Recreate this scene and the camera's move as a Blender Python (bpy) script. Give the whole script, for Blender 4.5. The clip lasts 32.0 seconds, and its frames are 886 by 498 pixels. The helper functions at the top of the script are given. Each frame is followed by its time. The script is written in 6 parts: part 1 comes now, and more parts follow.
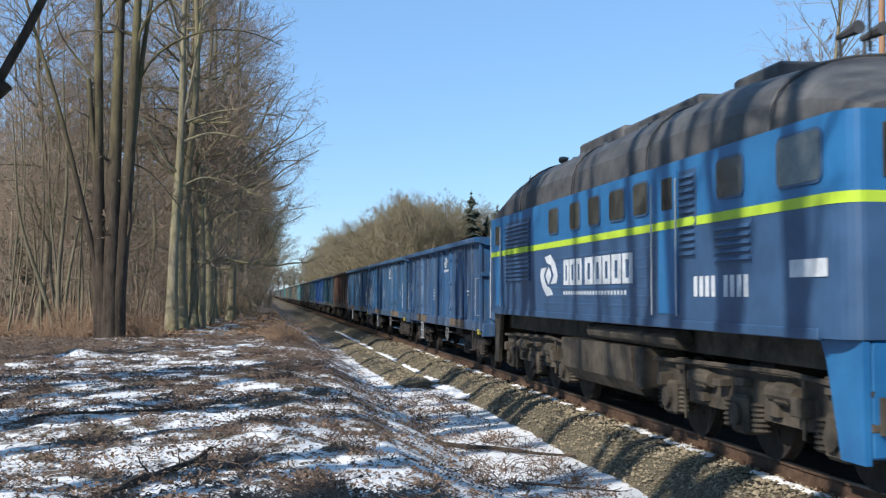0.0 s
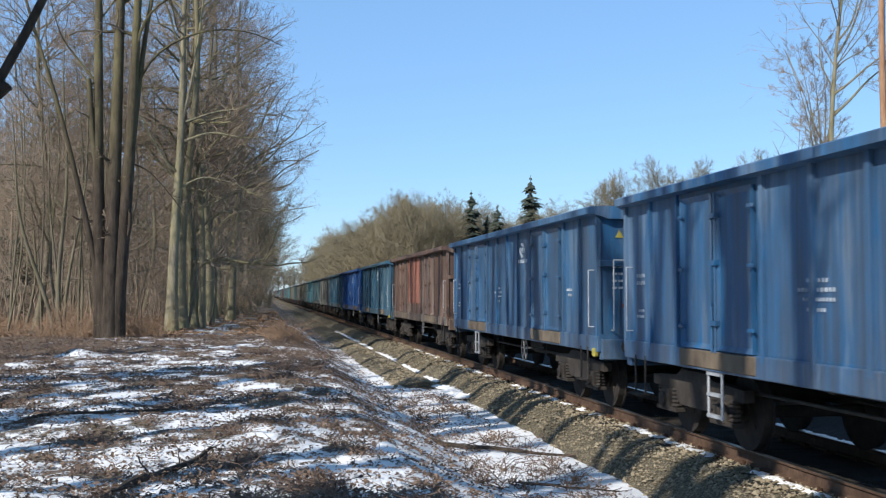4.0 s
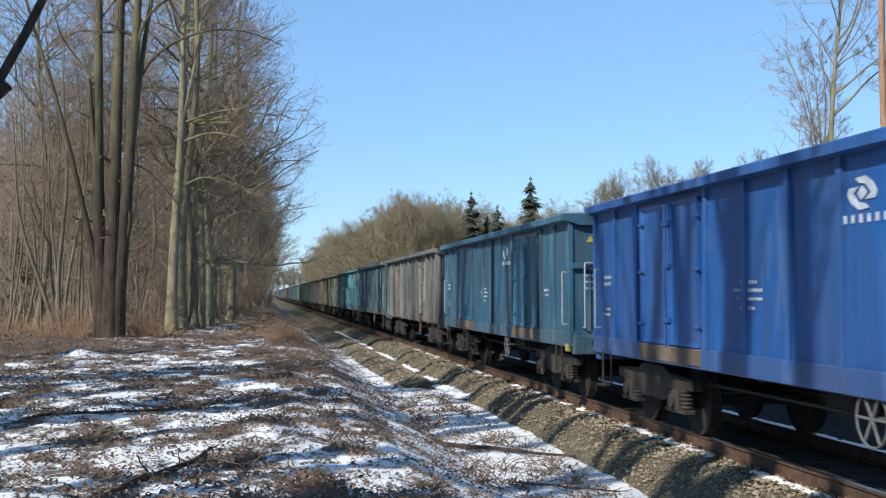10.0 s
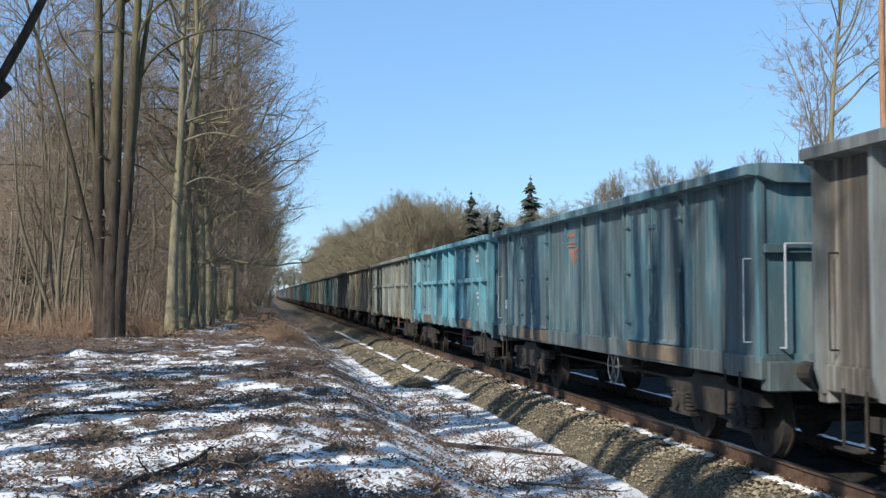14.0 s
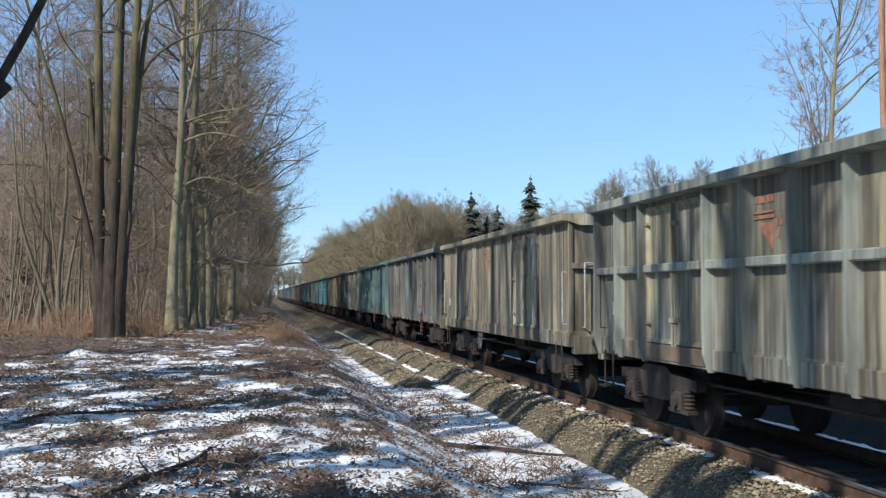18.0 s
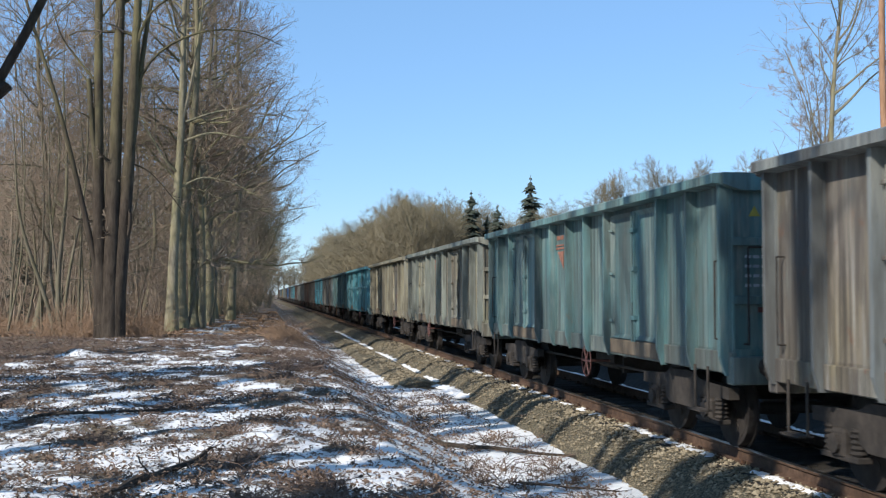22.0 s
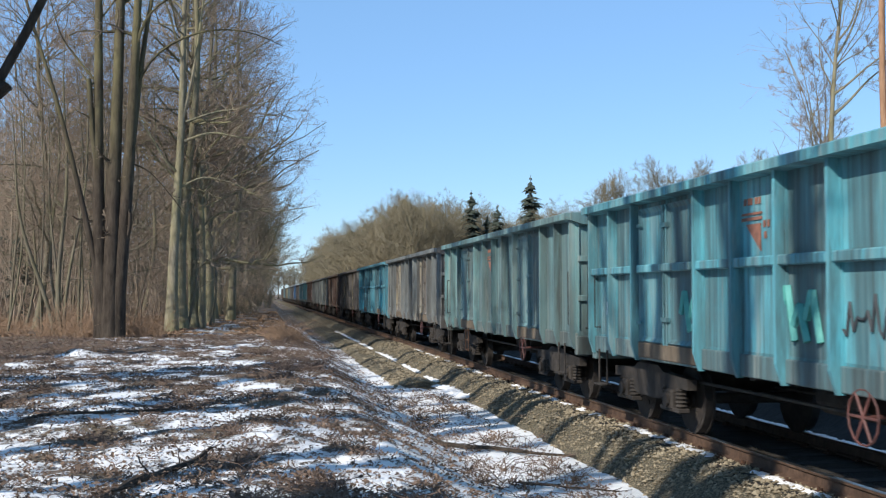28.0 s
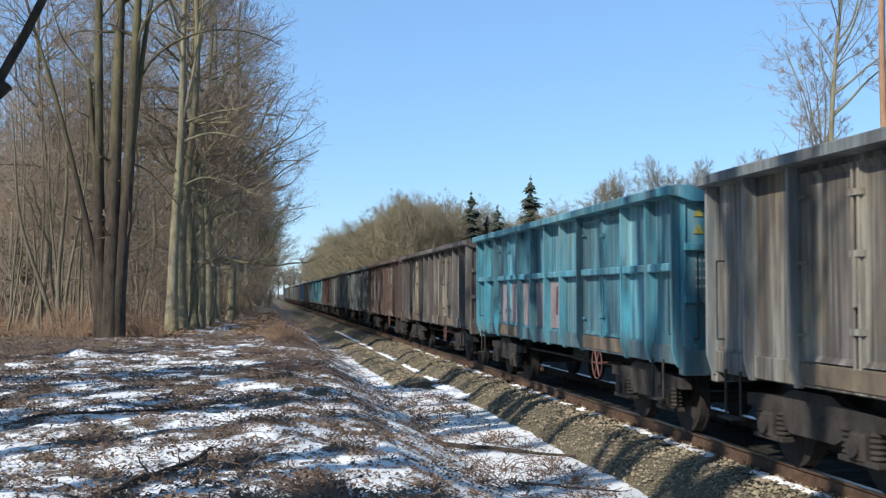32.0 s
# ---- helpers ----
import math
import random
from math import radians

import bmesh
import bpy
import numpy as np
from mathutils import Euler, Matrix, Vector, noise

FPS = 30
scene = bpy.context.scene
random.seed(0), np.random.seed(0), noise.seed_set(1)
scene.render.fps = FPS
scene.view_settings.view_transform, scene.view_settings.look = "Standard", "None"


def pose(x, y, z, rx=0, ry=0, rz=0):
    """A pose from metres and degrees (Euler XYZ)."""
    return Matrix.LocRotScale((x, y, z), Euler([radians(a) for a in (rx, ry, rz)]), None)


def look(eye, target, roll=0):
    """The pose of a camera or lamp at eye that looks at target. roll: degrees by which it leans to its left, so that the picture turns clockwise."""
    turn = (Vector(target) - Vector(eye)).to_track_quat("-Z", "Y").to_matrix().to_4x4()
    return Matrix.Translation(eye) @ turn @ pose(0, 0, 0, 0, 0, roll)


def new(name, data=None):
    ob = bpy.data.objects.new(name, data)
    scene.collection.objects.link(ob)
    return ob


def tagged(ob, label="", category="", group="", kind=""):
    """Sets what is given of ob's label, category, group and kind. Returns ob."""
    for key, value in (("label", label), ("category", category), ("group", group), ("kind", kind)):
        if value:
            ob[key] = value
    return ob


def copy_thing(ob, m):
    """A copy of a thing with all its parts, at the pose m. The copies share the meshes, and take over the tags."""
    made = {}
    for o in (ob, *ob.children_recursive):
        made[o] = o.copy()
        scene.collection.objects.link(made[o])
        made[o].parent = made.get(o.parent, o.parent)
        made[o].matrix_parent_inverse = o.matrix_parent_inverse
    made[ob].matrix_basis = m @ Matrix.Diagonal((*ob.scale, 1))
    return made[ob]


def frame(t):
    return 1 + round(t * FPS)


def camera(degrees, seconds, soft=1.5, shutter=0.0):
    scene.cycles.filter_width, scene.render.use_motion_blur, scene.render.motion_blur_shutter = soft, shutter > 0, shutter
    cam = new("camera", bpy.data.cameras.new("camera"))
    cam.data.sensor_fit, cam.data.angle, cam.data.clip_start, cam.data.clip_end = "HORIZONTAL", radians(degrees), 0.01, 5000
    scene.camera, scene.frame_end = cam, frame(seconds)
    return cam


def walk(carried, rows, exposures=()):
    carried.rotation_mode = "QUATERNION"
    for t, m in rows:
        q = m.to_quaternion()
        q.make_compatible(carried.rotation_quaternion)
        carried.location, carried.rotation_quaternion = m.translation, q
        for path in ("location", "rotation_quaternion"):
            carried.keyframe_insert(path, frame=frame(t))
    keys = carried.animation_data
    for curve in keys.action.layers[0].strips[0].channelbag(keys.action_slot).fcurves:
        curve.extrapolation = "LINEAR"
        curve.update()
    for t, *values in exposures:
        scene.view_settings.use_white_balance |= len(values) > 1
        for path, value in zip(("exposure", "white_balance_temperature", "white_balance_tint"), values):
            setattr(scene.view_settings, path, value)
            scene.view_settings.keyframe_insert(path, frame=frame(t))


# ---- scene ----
# The eye stands beside a single railway line. x: across the track, y: along it, z = 0 at the rail heads.
TRACK_X = 6.53           # middle of the track
SIDE = 1.40              # half width of a wagon over its posts
cam = camera(44.55, 32.0, soft=1.25, shutter=0.16)
EYE = pose(0, 0, 1.868, 92.39, 0, -9.45)
walk(cam, [(0, EYE), (32, EYE)], exposures=[(0, 0.2, 6050, 10), (32, 0.2, 6050, 10)])

# ---- light: low spring sun from behind, clear sky ----
SUN_WAY = Vector((1.0, 0.8, -0.92)).normalized()
world = bpy.data.worlds.new("sky")
scene.world = world
world.use_nodes = True
wn = world.node_tree
sky = wn.nodes.new("ShaderNodeTexSky")
sky.sky_type = 'NISHITA'
sky.sun_disc = False
sky.sun_elevation = math.asin(-SUN_WAY.z)
sky.sun_rotation = math.atan2(-SUN_WAY.x, -SUN_WAY.y)
sky.air_density, sky.dust_density, sky.ozone_density = 1.0, 0.1, 3.5
wn.nodes["Background"].inputs[1].default_value = 0.125
tint = wn.nodes.new("ShaderNodeMix")
tint.data_type, tint.blend_type = 'RGBA', 'MULTIPLY'
tint.inputs[0].default_value = 1.0
tint.inputs[7].default_value = (0.935, 0.995, 1.06, 1)
haze = wn.nodes.new("ShaderNodeMix")
haze.data_type = 'RGBA'
haze.inputs[0].default_value = 0.45
haze.inputs[7].default_value = (2.45, 4.2, 6.2, 1)
wn.links.new(sky.outputs[0], haze.inputs[6])
wn.links.new(haze.outputs[2], tint.inputs[6])
wn.links.new(tint.outputs[2], wn.nodes["Background"].inputs[0])
sun = new("sun", bpy.data.lights.new("sun", 'SUN'))
sun.data.energy, sun.data.angle, sun.data.color = 5.3, radians(0.6), (1.0, 0.915, 0.79)
sun.matrix_world = look((0, 0, 60), Vector((0, 0, 60)) + SUN_WAY)


# ---- small mesh helpers ----
def mesh_of(name, verts, faces, material, smooth=False):
    me = bpy.data.meshes.new(name)
    me.from_pydata([tuple(v) for v in verts], [], faces)
    if smooth:
        me.shade_smooth()
    me.materials.append(material)
    return me


def part(name, bm, material, parent, label=""):
    """Links a bmesh as one mesh object under a thing or a part."""
    me = bpy.data.meshes.new(name)
    bm.to_mesh(me)
    bm.free()
    me.materials.append(material)
    ob = new(name, me)
    ob.parent = parent
    return tagged(ob, label) if label else ob


def shared(name, me, parent, m=None):
    """One more object on a mesh that exists."""
    ob = new(name, me)
    ob.parent = parent
    if m is not None:
        ob.matrix_basis = m
    return ob


def box(bm, x0, x1, y0, y1, z0, z1, bevel=0.0):
    ret = bmesh.ops.create_cube(bm, size=1.0, matrix=Matrix.LocRotScale(
        ((x0 + x1) / 2, (y0 + y1) / 2, (z0 + z1) / 2), None, (abs(x1 - x0), abs(y1 - y0), abs(z1 - z0))))
    if bevel:
        edges = list({e for v in ret["verts"] for e in v.link_edges})
        bmesh.ops.bevel(bm, geom=edges, offset=bevel, segments=1, affect='EDGES')
    return bm


def boxed(*a, bevel=0.0):
    return box(bmesh.new(), *a, bevel=bevel)


def rod(bm, a, b, r, sides=8, r2=None):
    a, b = Vector(a), Vector(b)
    q = (b - a).to_track_quat('Z', 'Y')
    bmesh.ops.create_cone(bm, cap_ends=True, segments=sides, radius1=r, radius2=r if r2 is None else r2,
                          depth=(b - a).length, matrix=Matrix.LocRotScale((a + b) / 2, q, None))
    return bm


def bent(bm, pts, r, sides=6):
    for a, b in zip(pts, pts[1:]):
        rod(bm, a, b, r, sides)
    return bm


def prism(bm, outline, y0, y1, axis='y'):
    """A solid of an outline (x, z), drawn along y, or (y, z) along x."""
    put = (lambda p, d: (p[0], d, p[1])) if axis == 'y' else (lambda p, d: (d, p[0], p[1]))
    a = [bm.verts.new(put(p, y0)) for p in outline]
    b = [bm.verts.new(put(p, y1)) for p in outline]
    n = len(outline)
    bm.faces.new(a), bm.faces.new(b[::-1])
    for i in range(n):
        bm.faces.new((a[i], b[i], b[(i + 1) % n], a[(i + 1) % n]))
    bmesh.ops.recalc_face_normals(bm, faces=bm.faces)
    return bm


def lathe(bm, c, profile, sides=10):
    """A turned solid about the upright line through c: profile of (radius, z)."""
    rings = [[bm.verts.new((c[0] + r * math.cos(6.2832 * k / sides), c[1] + r * math.sin(6.2832 * k / sides), z)) for k in range(sides)] for r, z in profile]
    for a, b in zip(rings, rings[1:]):
        for k in range(sides):
            bm.faces.new((a[k], a[(k + 1) % sides], b[(k + 1) % sides], b[k]))
    bm.faces.new(rings[0][::-1]), bm.faces.new(rings[-1])
    return bm


def rounded(y0, y1, z0, z1, r, n=4):
    """Outline of a rectangle with round corners."""
    out = []
    for cy, cz, a in ((y1 - r, z1 - r, 0), (y0 + r, z1 - r, 90), (y0 + r, z0 + r, 180), (y1 - r, z0 + r, 270)):
        for k in range(n + 1):
            b = radians(a + 90 * k / n)
            out.append((cy + r * math.cos(b), cz + r * math.sin(b)))
    return out


def thing(name, label, category, group="", kind="", at=None):
    ob = new(name)
    ob.empty_display_size = 0.2
    if at is not None:
        ob.matrix_basis = at
    return tagged(ob, label, category, group, kind)


def lattice(x, y, seed):
    """Smooth random field on the plane, 0 to 1."""
    rs = np.random.RandomState(seed)
    tab = rs.rand(257, 257)
    xi, yi = np.floor(x).astype(int), np.floor(y).astype(int)
    fx, fy = x - xi, y - yi
    fx, fy = fx * fx * (3 - 2 * fx), fy * fy * (3 - 2 * fy)
    g = lambda i, j: tab[i % 257, j % 257]
    return (g(xi, yi) * (1 - fx) + g(xi + 1, yi) * fx) * (1 - fy) + (g(xi, yi + 1) * (1 - fx) + g(xi + 1, yi + 1) * fx) * fy


def cloudy(x, y, size, seed, octaves=4):
    v, amp, tot = 0, 1.0, 0
    for k in range(octaves):
        v = v + amp * lattice(x / size * 2 ** k + 17.3 * k, y / size * 2 ** k + 5.1 * k, seed + k)
        tot += amp
        amp *= 0.55
    return v / tot


# ---- materials ----
def material(name, rough=0.8, metal=0.0, spec=0.3):
    m = bpy.data.materials.new(name)
    m.use_nodes = True
    b = m.node_tree.nodes["Principled BSDF"]
    b.inputs["Roughness"].default_value = rough
    b.inputs["Metallic"].default_value = metal
    b.inputs["Specular IOR Level"].default_value = spec
    return m, m.node_tree, b


def nd(t, kind, **props):
    n = t.nodes.new(kind)
    for k, v in props.items():
        n.inputs[k.replace("_", " ")].default_value = v
    return n


def coords(t, scale=(1, 1, 1), which="Object", offset=None):
    c = t.nodes.new("ShaderNodeTexCoord")
    mp = t.nodes.new("ShaderNodeMapping")
    mp.inputs["Scale"].default_value = scale
    t.links.new(c.outputs[which], mp.inputs["Vector"])
    if offset is not None:
        t.links.new(offset, mp.inputs["Location"])
    return mp.outputs[0]


def noisy(t, vec, scale, detail=4.0, rough=0.6):
    n = nd(t, "ShaderNodeTexNoise", Scale=scale, Detail=detail, Roughness=rough)
    t.links.new(vec, n.inputs["Vector"])
    return n.outputs["Fac"]


def ramp(t, fac, stops):
    r = t.nodes.new("ShaderNodeValToRGB")
    els = r.color_ramp.elements
    while len(els) < len(stops):
        els.new(0.5)
    for e, (p, c) in zip(els, stops):
        e.position = p
        e.color = (*c, 1) if len(c) == 3 else c
    t.links.new(fac, r.inputs["Fac"])
    return r.outputs["Color"]


def grey(v):
    return (v, v, v)


def mixed(t, fac, a, b, kind='MIX'):
    m = t.nodes.new("ShaderNodeMix")
    m.data_type = 'RGBA'
    m.blend_type = kind
    for s, v in ((m.inputs[0], fac), (m.inputs[6], a), (m.inputs[7], b)):
        if isinstance(v, tuple):
            s.default_value = (*v, 1)
        elif isinstance(v, (int, float)):
            s.default_value = v
        else:
            t.links.new(v, s)
    return m.outputs[2]


def bumped(t, b, height, strength=0.3, distance=0.01):
    n = nd(t, "ShaderNodeBump", Strength=strength, Distance=distance)
    t.links.new(height, n.inputs["Height"])
    t.links.new(n.outputs[0], b.inputs["Normal"])


def seed_vec(t):
    """A shift of the pattern for each object, from its display alpha."""
    o = t.nodes.new("ShaderNodeObjectInfo")
    m = t.nodes.new("ShaderNodeMath")
    m.operation = 'MULTIPLY'
    m.inputs[1].default_value = 97.0
    t.links.new(o.outputs["Alpha"], m.inputs[0])
    c = t.nodes.new("ShaderNodeCombineXYZ")
    for i in range(3):
        t.links.new(m.outputs[0], c.inputs[i])
    return o, c.outputs[0]


def mottled(name, dark, light, scale=6.0, rough=0.85, metal=0.0, bump=0.3, stretch=(1, 1, 1), vary=0.0, depth=0.01, spec=0.3):
    m, t, b = material(name, rough, metal, spec)
    v = coords(t, stretch)
    f = noisy(t, v, scale, 6.0, 0.65)
    c = ramp(t, f, [(0.3, dark), (0.7, light)])
    g = noisy(t, v, scale * 0.17, 3.0, 0.5)
    c = mixed(t, ramp(t, g, [(0.35, grey(0.0)), (0.7, grey(0.45))]), c, dark)
    if vary:
        o = t.nodes.new("ShaderNodeObjectInfo")
        c = mixed(t, ramp(t, o.outputs["Random"], [(0, grey(0.0)), (1, grey(vary))]), c, light)
    t.links.new(c, b.inputs["Base Color"])
    bumped(t, b, f, bump, depth)
    return m


def paint(name, grime, rust, rough):
    """Painted wagon steel: the paint's hue is the object's own colour; grime runs down it in streaks, rust breaks through."""
    m, t, b = material(name, rough, 0.0, 0.35)
    o, shift = seed_vec(t)
    streak = noisy(t, coords(t, (1.0, 2.1, 0.1), offset=shift), 2.2, 7.0, 0.7)
    wash = noisy(t, coords(t, (1.0, 1.0, 0.16), offset=shift), 1.9, 5.0, 0.62)
    blot = noisy(t, coords(t, (1, 0.7, 0.9), offset=shift), 1.1, 5.0, 0.6)
    fine = noisy(t, coords(t, (1, 1, 0.5), offset=shift), 14.0, 5.0, 0.7)
    base = mixed(t, ramp(t, fine, [(0.3, grey(0.0)), (0.8, grey(0.02 + 0.14 * grime * grime))]), o.outputs["Color"], (0.32, 0.31, 0.28))
    base = mixed(t, ramp(t, blot, [(0.35, grey(0.0)), (0.72, grey(min(1.0, grime * 0.6 if grime > 0.9 else grime * 0.28)))]), base, (0.23, 0.19, 0.13))
    if grime > 0.7:
        # old paint and rust show through in broad uneven patches
        patch = noisy(t, coords(t, (1, 1, 0.45), offset=shift), 0.75, 4.0, 0.6)
        base = mixed(t, ramp(t, patch, [(0.5, grey(0.0)), (0.62, grey(0.55 * grime * grime))]), base, (0.34, 0.27, 0.13))
        base = mixed(t, ramp(t, patch, [(0.38, grey(0.5 * grime * grime)), (0.47, grey(0.0))]), base, (0.12, 0.165, 0.175))
    base = mixed(t, ramp(t, o.outputs["Random"], [(0, grey(0.0)), (0.5, grey(0.04)), (1, grey(0.1 + 0.2 * grime * grime))]), base, (0.04, 0.036, 0.034))
    base = mixed(t, ramp(t, wash, [(0.47, grey(0.0)), (0.57, grey(0.12 + 0.5 * grime))]), base, (0.055, 0.051, 0.046))
    base = mixed(t, ramp(t, wash, [(0.38, grey(0.06 + 0.5 * grime * grime)), (0.46, grey(0.0))]), base, (0.4, 0.39, 0.32))
    base = mixed(t, ramp(t, streak, [(0.45 - 0.08 * grime, grey(0.0)), (0.66 - 0.05 * grime, grey(min(1.0, grime * 0.8)))]), base, (0.05, 0.042, 0.036))
    spots = noisy(t, coords(t, (1, 1, 0.6), offset=shift), 4.5, 8.0, 0.72)
    base = mixed(t, ramp(t, spots, [(0.68 - 0.16 * rust, grey(0.0)), (0.76 - 0.1 * rust, grey(0.2 + 0.7 * rust))]), base, (0.16, 0.065, 0.03))
    scratch = noisy(t, coords(t, (1.0, 9.0, 0.35), offset=shift), 3.0, 8.0, 0.75)
    base = mixed(t, ramp(t, scratch, [(0.6, grey(0.0)), (0.74, grey(max(0.0, grime - 0.5) * 1.3))]), base, (0.26, 0.235, 0.195))
    # narrow runs of dirt and of bleached paint down the sheets
    runs = noisy(t, coords(t, (1.0, 5.5, 0.12), offset=shift), 2.6, 6.0, 0.68)
    base = mixed(t, ramp(t, runs, [(0.52, grey(0.0)), (0.62, grey(0.1 + 0.62 * grime))]), base, (0.035, 0.03, 0.026))
    base = mixed(t, ramp(t, runs, [(0.36, grey(0.02 + 0.5 * grime * grime)), (0.44, grey(0.0))]), base, (0.38, 0.37, 0.32))
    t.links.new(base, b.inputs["Base Color"])
    dent = noisy(t, coords(t, (1, 1, 1), offset=shift), 1.6, 3.0, 0.5)
    bumped(t, b, dent, 0.35, 0.03)
    return m


PAINT_CLEAN = paint("wagon_paint_clean", 0.44, 0.08, 0.42)
PAINT_FRESH = paint("wagon_paint_fresh", 0.2, 0.04, 0.42)
PAINT_WORN = paint("wagon_paint_worn", 0.65, 0.3, 0.6)
PAINT_GRIMY = paint("wagon_paint_grimy", 0.95, 0.6, 0.8)
FLAP = mottled("bare_tan_flap", (0.06, 0.045, 0.032), (0.2, 0.155, 0.105), 3.0, 0.8, stretch=(1, 1, 0.5))
RUSTY = mottled("rusty_steel", (0.035, 0.02, 0.013), (0.16, 0.085, 0.05), 7.0, 0.85, 0.2)
RAIL_SIDE = mottled("rail_steel", (0.06, 0.036, 0.024), (0.17, 0.105, 0.068), 9.0, 0.75, 0.3)
RAIL_TOP = mottled("polished_rail", (0.3, 0.29, 0.28), (0.55, 0.54, 0.52), 5.0, 0.3, 1.0, stretch=(8, 0.3, 8), bump=0.05)
UNDER = mottled("dirty_running_gear", (0.015, 0.013, 0.011), (0.062, 0.051, 0.042), 5.0, 0.85)
TREAD = mottled("wheel_steel", (0.016, 0.0135, 0.012), (0.06, 0.05, 0.042), 6.0, 0.75, 0.1)
COAL = mottled("coal", (0.012, 0.012, 0.013), (0.06, 0.058, 0.055), 8.0, 0.6, bump=1.0, depth=0.06)
WHITE = mottled("white_lettering", (0.2, 0.24, 0.29), (0.6, 0.63, 0.65), 10.0, 0.6)
LOCO_WHITE = mottled("bright_white_lettering", (0.42, 0.44, 0.46), (0.7, 0.72, 0.73), 8.0, 0.5, bump=0.05)
WORN_BLUE = mottled("worn_blue_paint", (0.05, 0.06, 0.07), (0.04, 0.12, 0.25), 5.0, 0.7, stretch=(1, 1, 0.5))
YELLOW = mottled("yellow_paint", (0.2, 0.17, 0.03), (0.42, 0.36, 0.07), 9.0, 0.6)
ORANGE = mottled("faded_orange_paint", (0.17, 0.085, 0.06), (0.4, 0.17, 0.11), 12.0, 0.7)
TURQ = mottled("turquoise_patch", (0.09, 0.33, 0.45), (0.15, 0.48, 0.6), 6.0, 0.6)
GREEN_SPRAY = mottled("green_spray_paint", (0.06, 0.27, 0.24), (0.13, 0.4, 0.35), 6.0, 0.6)
DARK_SPRAY = mottled("dark_spray_paint", (0.02, 0.025, 0.03), (0.05, 0.055, 0.06), 6.0, 0.6)
RED = mottled("dull_red_paint", (0.06, 0.028, 0.024), (0.18, 0.075, 0.062), 8.0, 0.6)
SLEEPER = mottled("weathered_sleeper", (0.014, 0.012, 0.01), (0.05, 0.041, 0.032), 8.0, 0.9, stretch=(0.3, 2, 1), vary=0.3)
LOCO_BLUE = mottled("locomotive_blue", (0.018, 0.105, 0.25), (0.03, 0.15, 0.33), 2.2, 0.38, bump=0.1, spec=0.45)
LOCO_DARK = mottled("locomotive_dark_blue", (0.026, 0.06, 0.122), (0.045, 0.096, 0.19), 2.2, 0.45, bump=0.1, spec=0.45)
LOCO_ROOF = mottled("sooty_roof", (0.028, 0.028, 0.03), (0.12, 0.117, 0.112), 1.8, 0.6, bump=0.2)
LIME = mottled("lime_stripe", (0.36, 0.5, 0.03), (0.48, 0.64, 0.05), 4.0, 0.5, bump=0.05)
LOCO_UNDER = mottled("dusty_locomotive_gear", (0.014, 0.012, 0.0095), (0.12, 0.098, 0.072), 2.6, 0.85)
BLACK = mottled("black_rubber", (0.012, 0.012, 0.012), (0.035, 0.034, 0.033), 9.0, 0.7)
CHROME = mottled("pale_steel_rail", (0.3, 0.31, 0.32), (0.55, 0.56, 0.57), 9.0, 0.5, 0.3)


def glassy():
    m, t, b = material("window_glass", 0.08, 0.0, 0.6)
    b.inputs["Base Color"].default_value = (0.03, 0.035, 0.035, 1)
    f = noisy(t, coords(t), 3.0, 4.0)
    t.links.new(ramp(t, f, [(0.3, (0.02, 0.024, 0.025)), (0.8, (0.1, 0.1, 0.085))]), b.inputs["Base Color"])
    return m


GLASS = glassy()


def bark(name, dark, light, moss, amount, scale=7.0, above=None):
    m, t, b = material(name, 0.9, 0.0, 0.15)
    f = noisy(t, coords(t, (1.0, 1.0, 0.22)), scale, 6.0, 0.7)
    c = ramp(t, f, [(0.3, dark), (0.72, light)])
    g = noisy(t, coords(t, (1, 1, 0.35)), 1.3, 4.0, 0.6)
    cover = ramp(t, g, [(0.5 - 0.2 * amount, grey(0.0)), (0.7, grey(amount))])
    if above:
        # moss on the upper stems only; the bare dark foot stands in for shade
        sep = nd(t, "ShaderNodeSeparateXYZ")
        t.links.new(coords(t), sep.inputs[0])
        high = nd(t, "ShaderNodeMapRange", **{"From Min": above, "From Max": above + 5.0})
        t.links.new(sep.outputs[2], high.inputs["Value"])
        cover = mixed(t, high.outputs[0], (0, 0, 0), cover)
    c = mixed(t, cover, c, moss)
    o = t.nodes.new("ShaderNodeObjectInfo")
    c = mixed(t, ramp(t, o.outputs["Random"], [(0, grey(0.0)), (1, grey(0.25))]), c, dark)
    t.links.new(c, b.inputs["Base Color"])
    bumped(t, b, f, 0.9, 0.04)
    return m


BARK_GREY = bark("grey_bark", (0.07, 0.06, 0.046), (0.27, 0.23, 0.17), (0.16, 0.15, 0.065), 0.65)
BARK_MOSS = bark("mossy_bark", (0.085, 0.075, 0.05), (0.3, 0.265, 0.18), (0.21, 0.195, 0.085), 0.65)
BARK_DARK = bark("dark_bark", (0.022, 0.017, 0.013), (0.092, 0.072, 0.054), (0.21, 0.19, 0.09), 0.75, above=5.0)
BARK_PALE = bark("pale_bark", (0.1, 0.086, 0.06), (0.36, 0.315, 0.225), (0.24, 0.225, 0.1), 0.65)
TWIG = bark("twig_bark", (0.165, 0.122, 0.09), (0.42, 0.32, 0.235), (0.17, 0.145, 0.085), 0.5, 3.0)
TWIG_GREY = bark("far_twig_bark", (0.13, 0.108, 0.07), (0.31, 0.26, 0.172), (0.19, 0.17, 0.095), 0.5, 1.0)
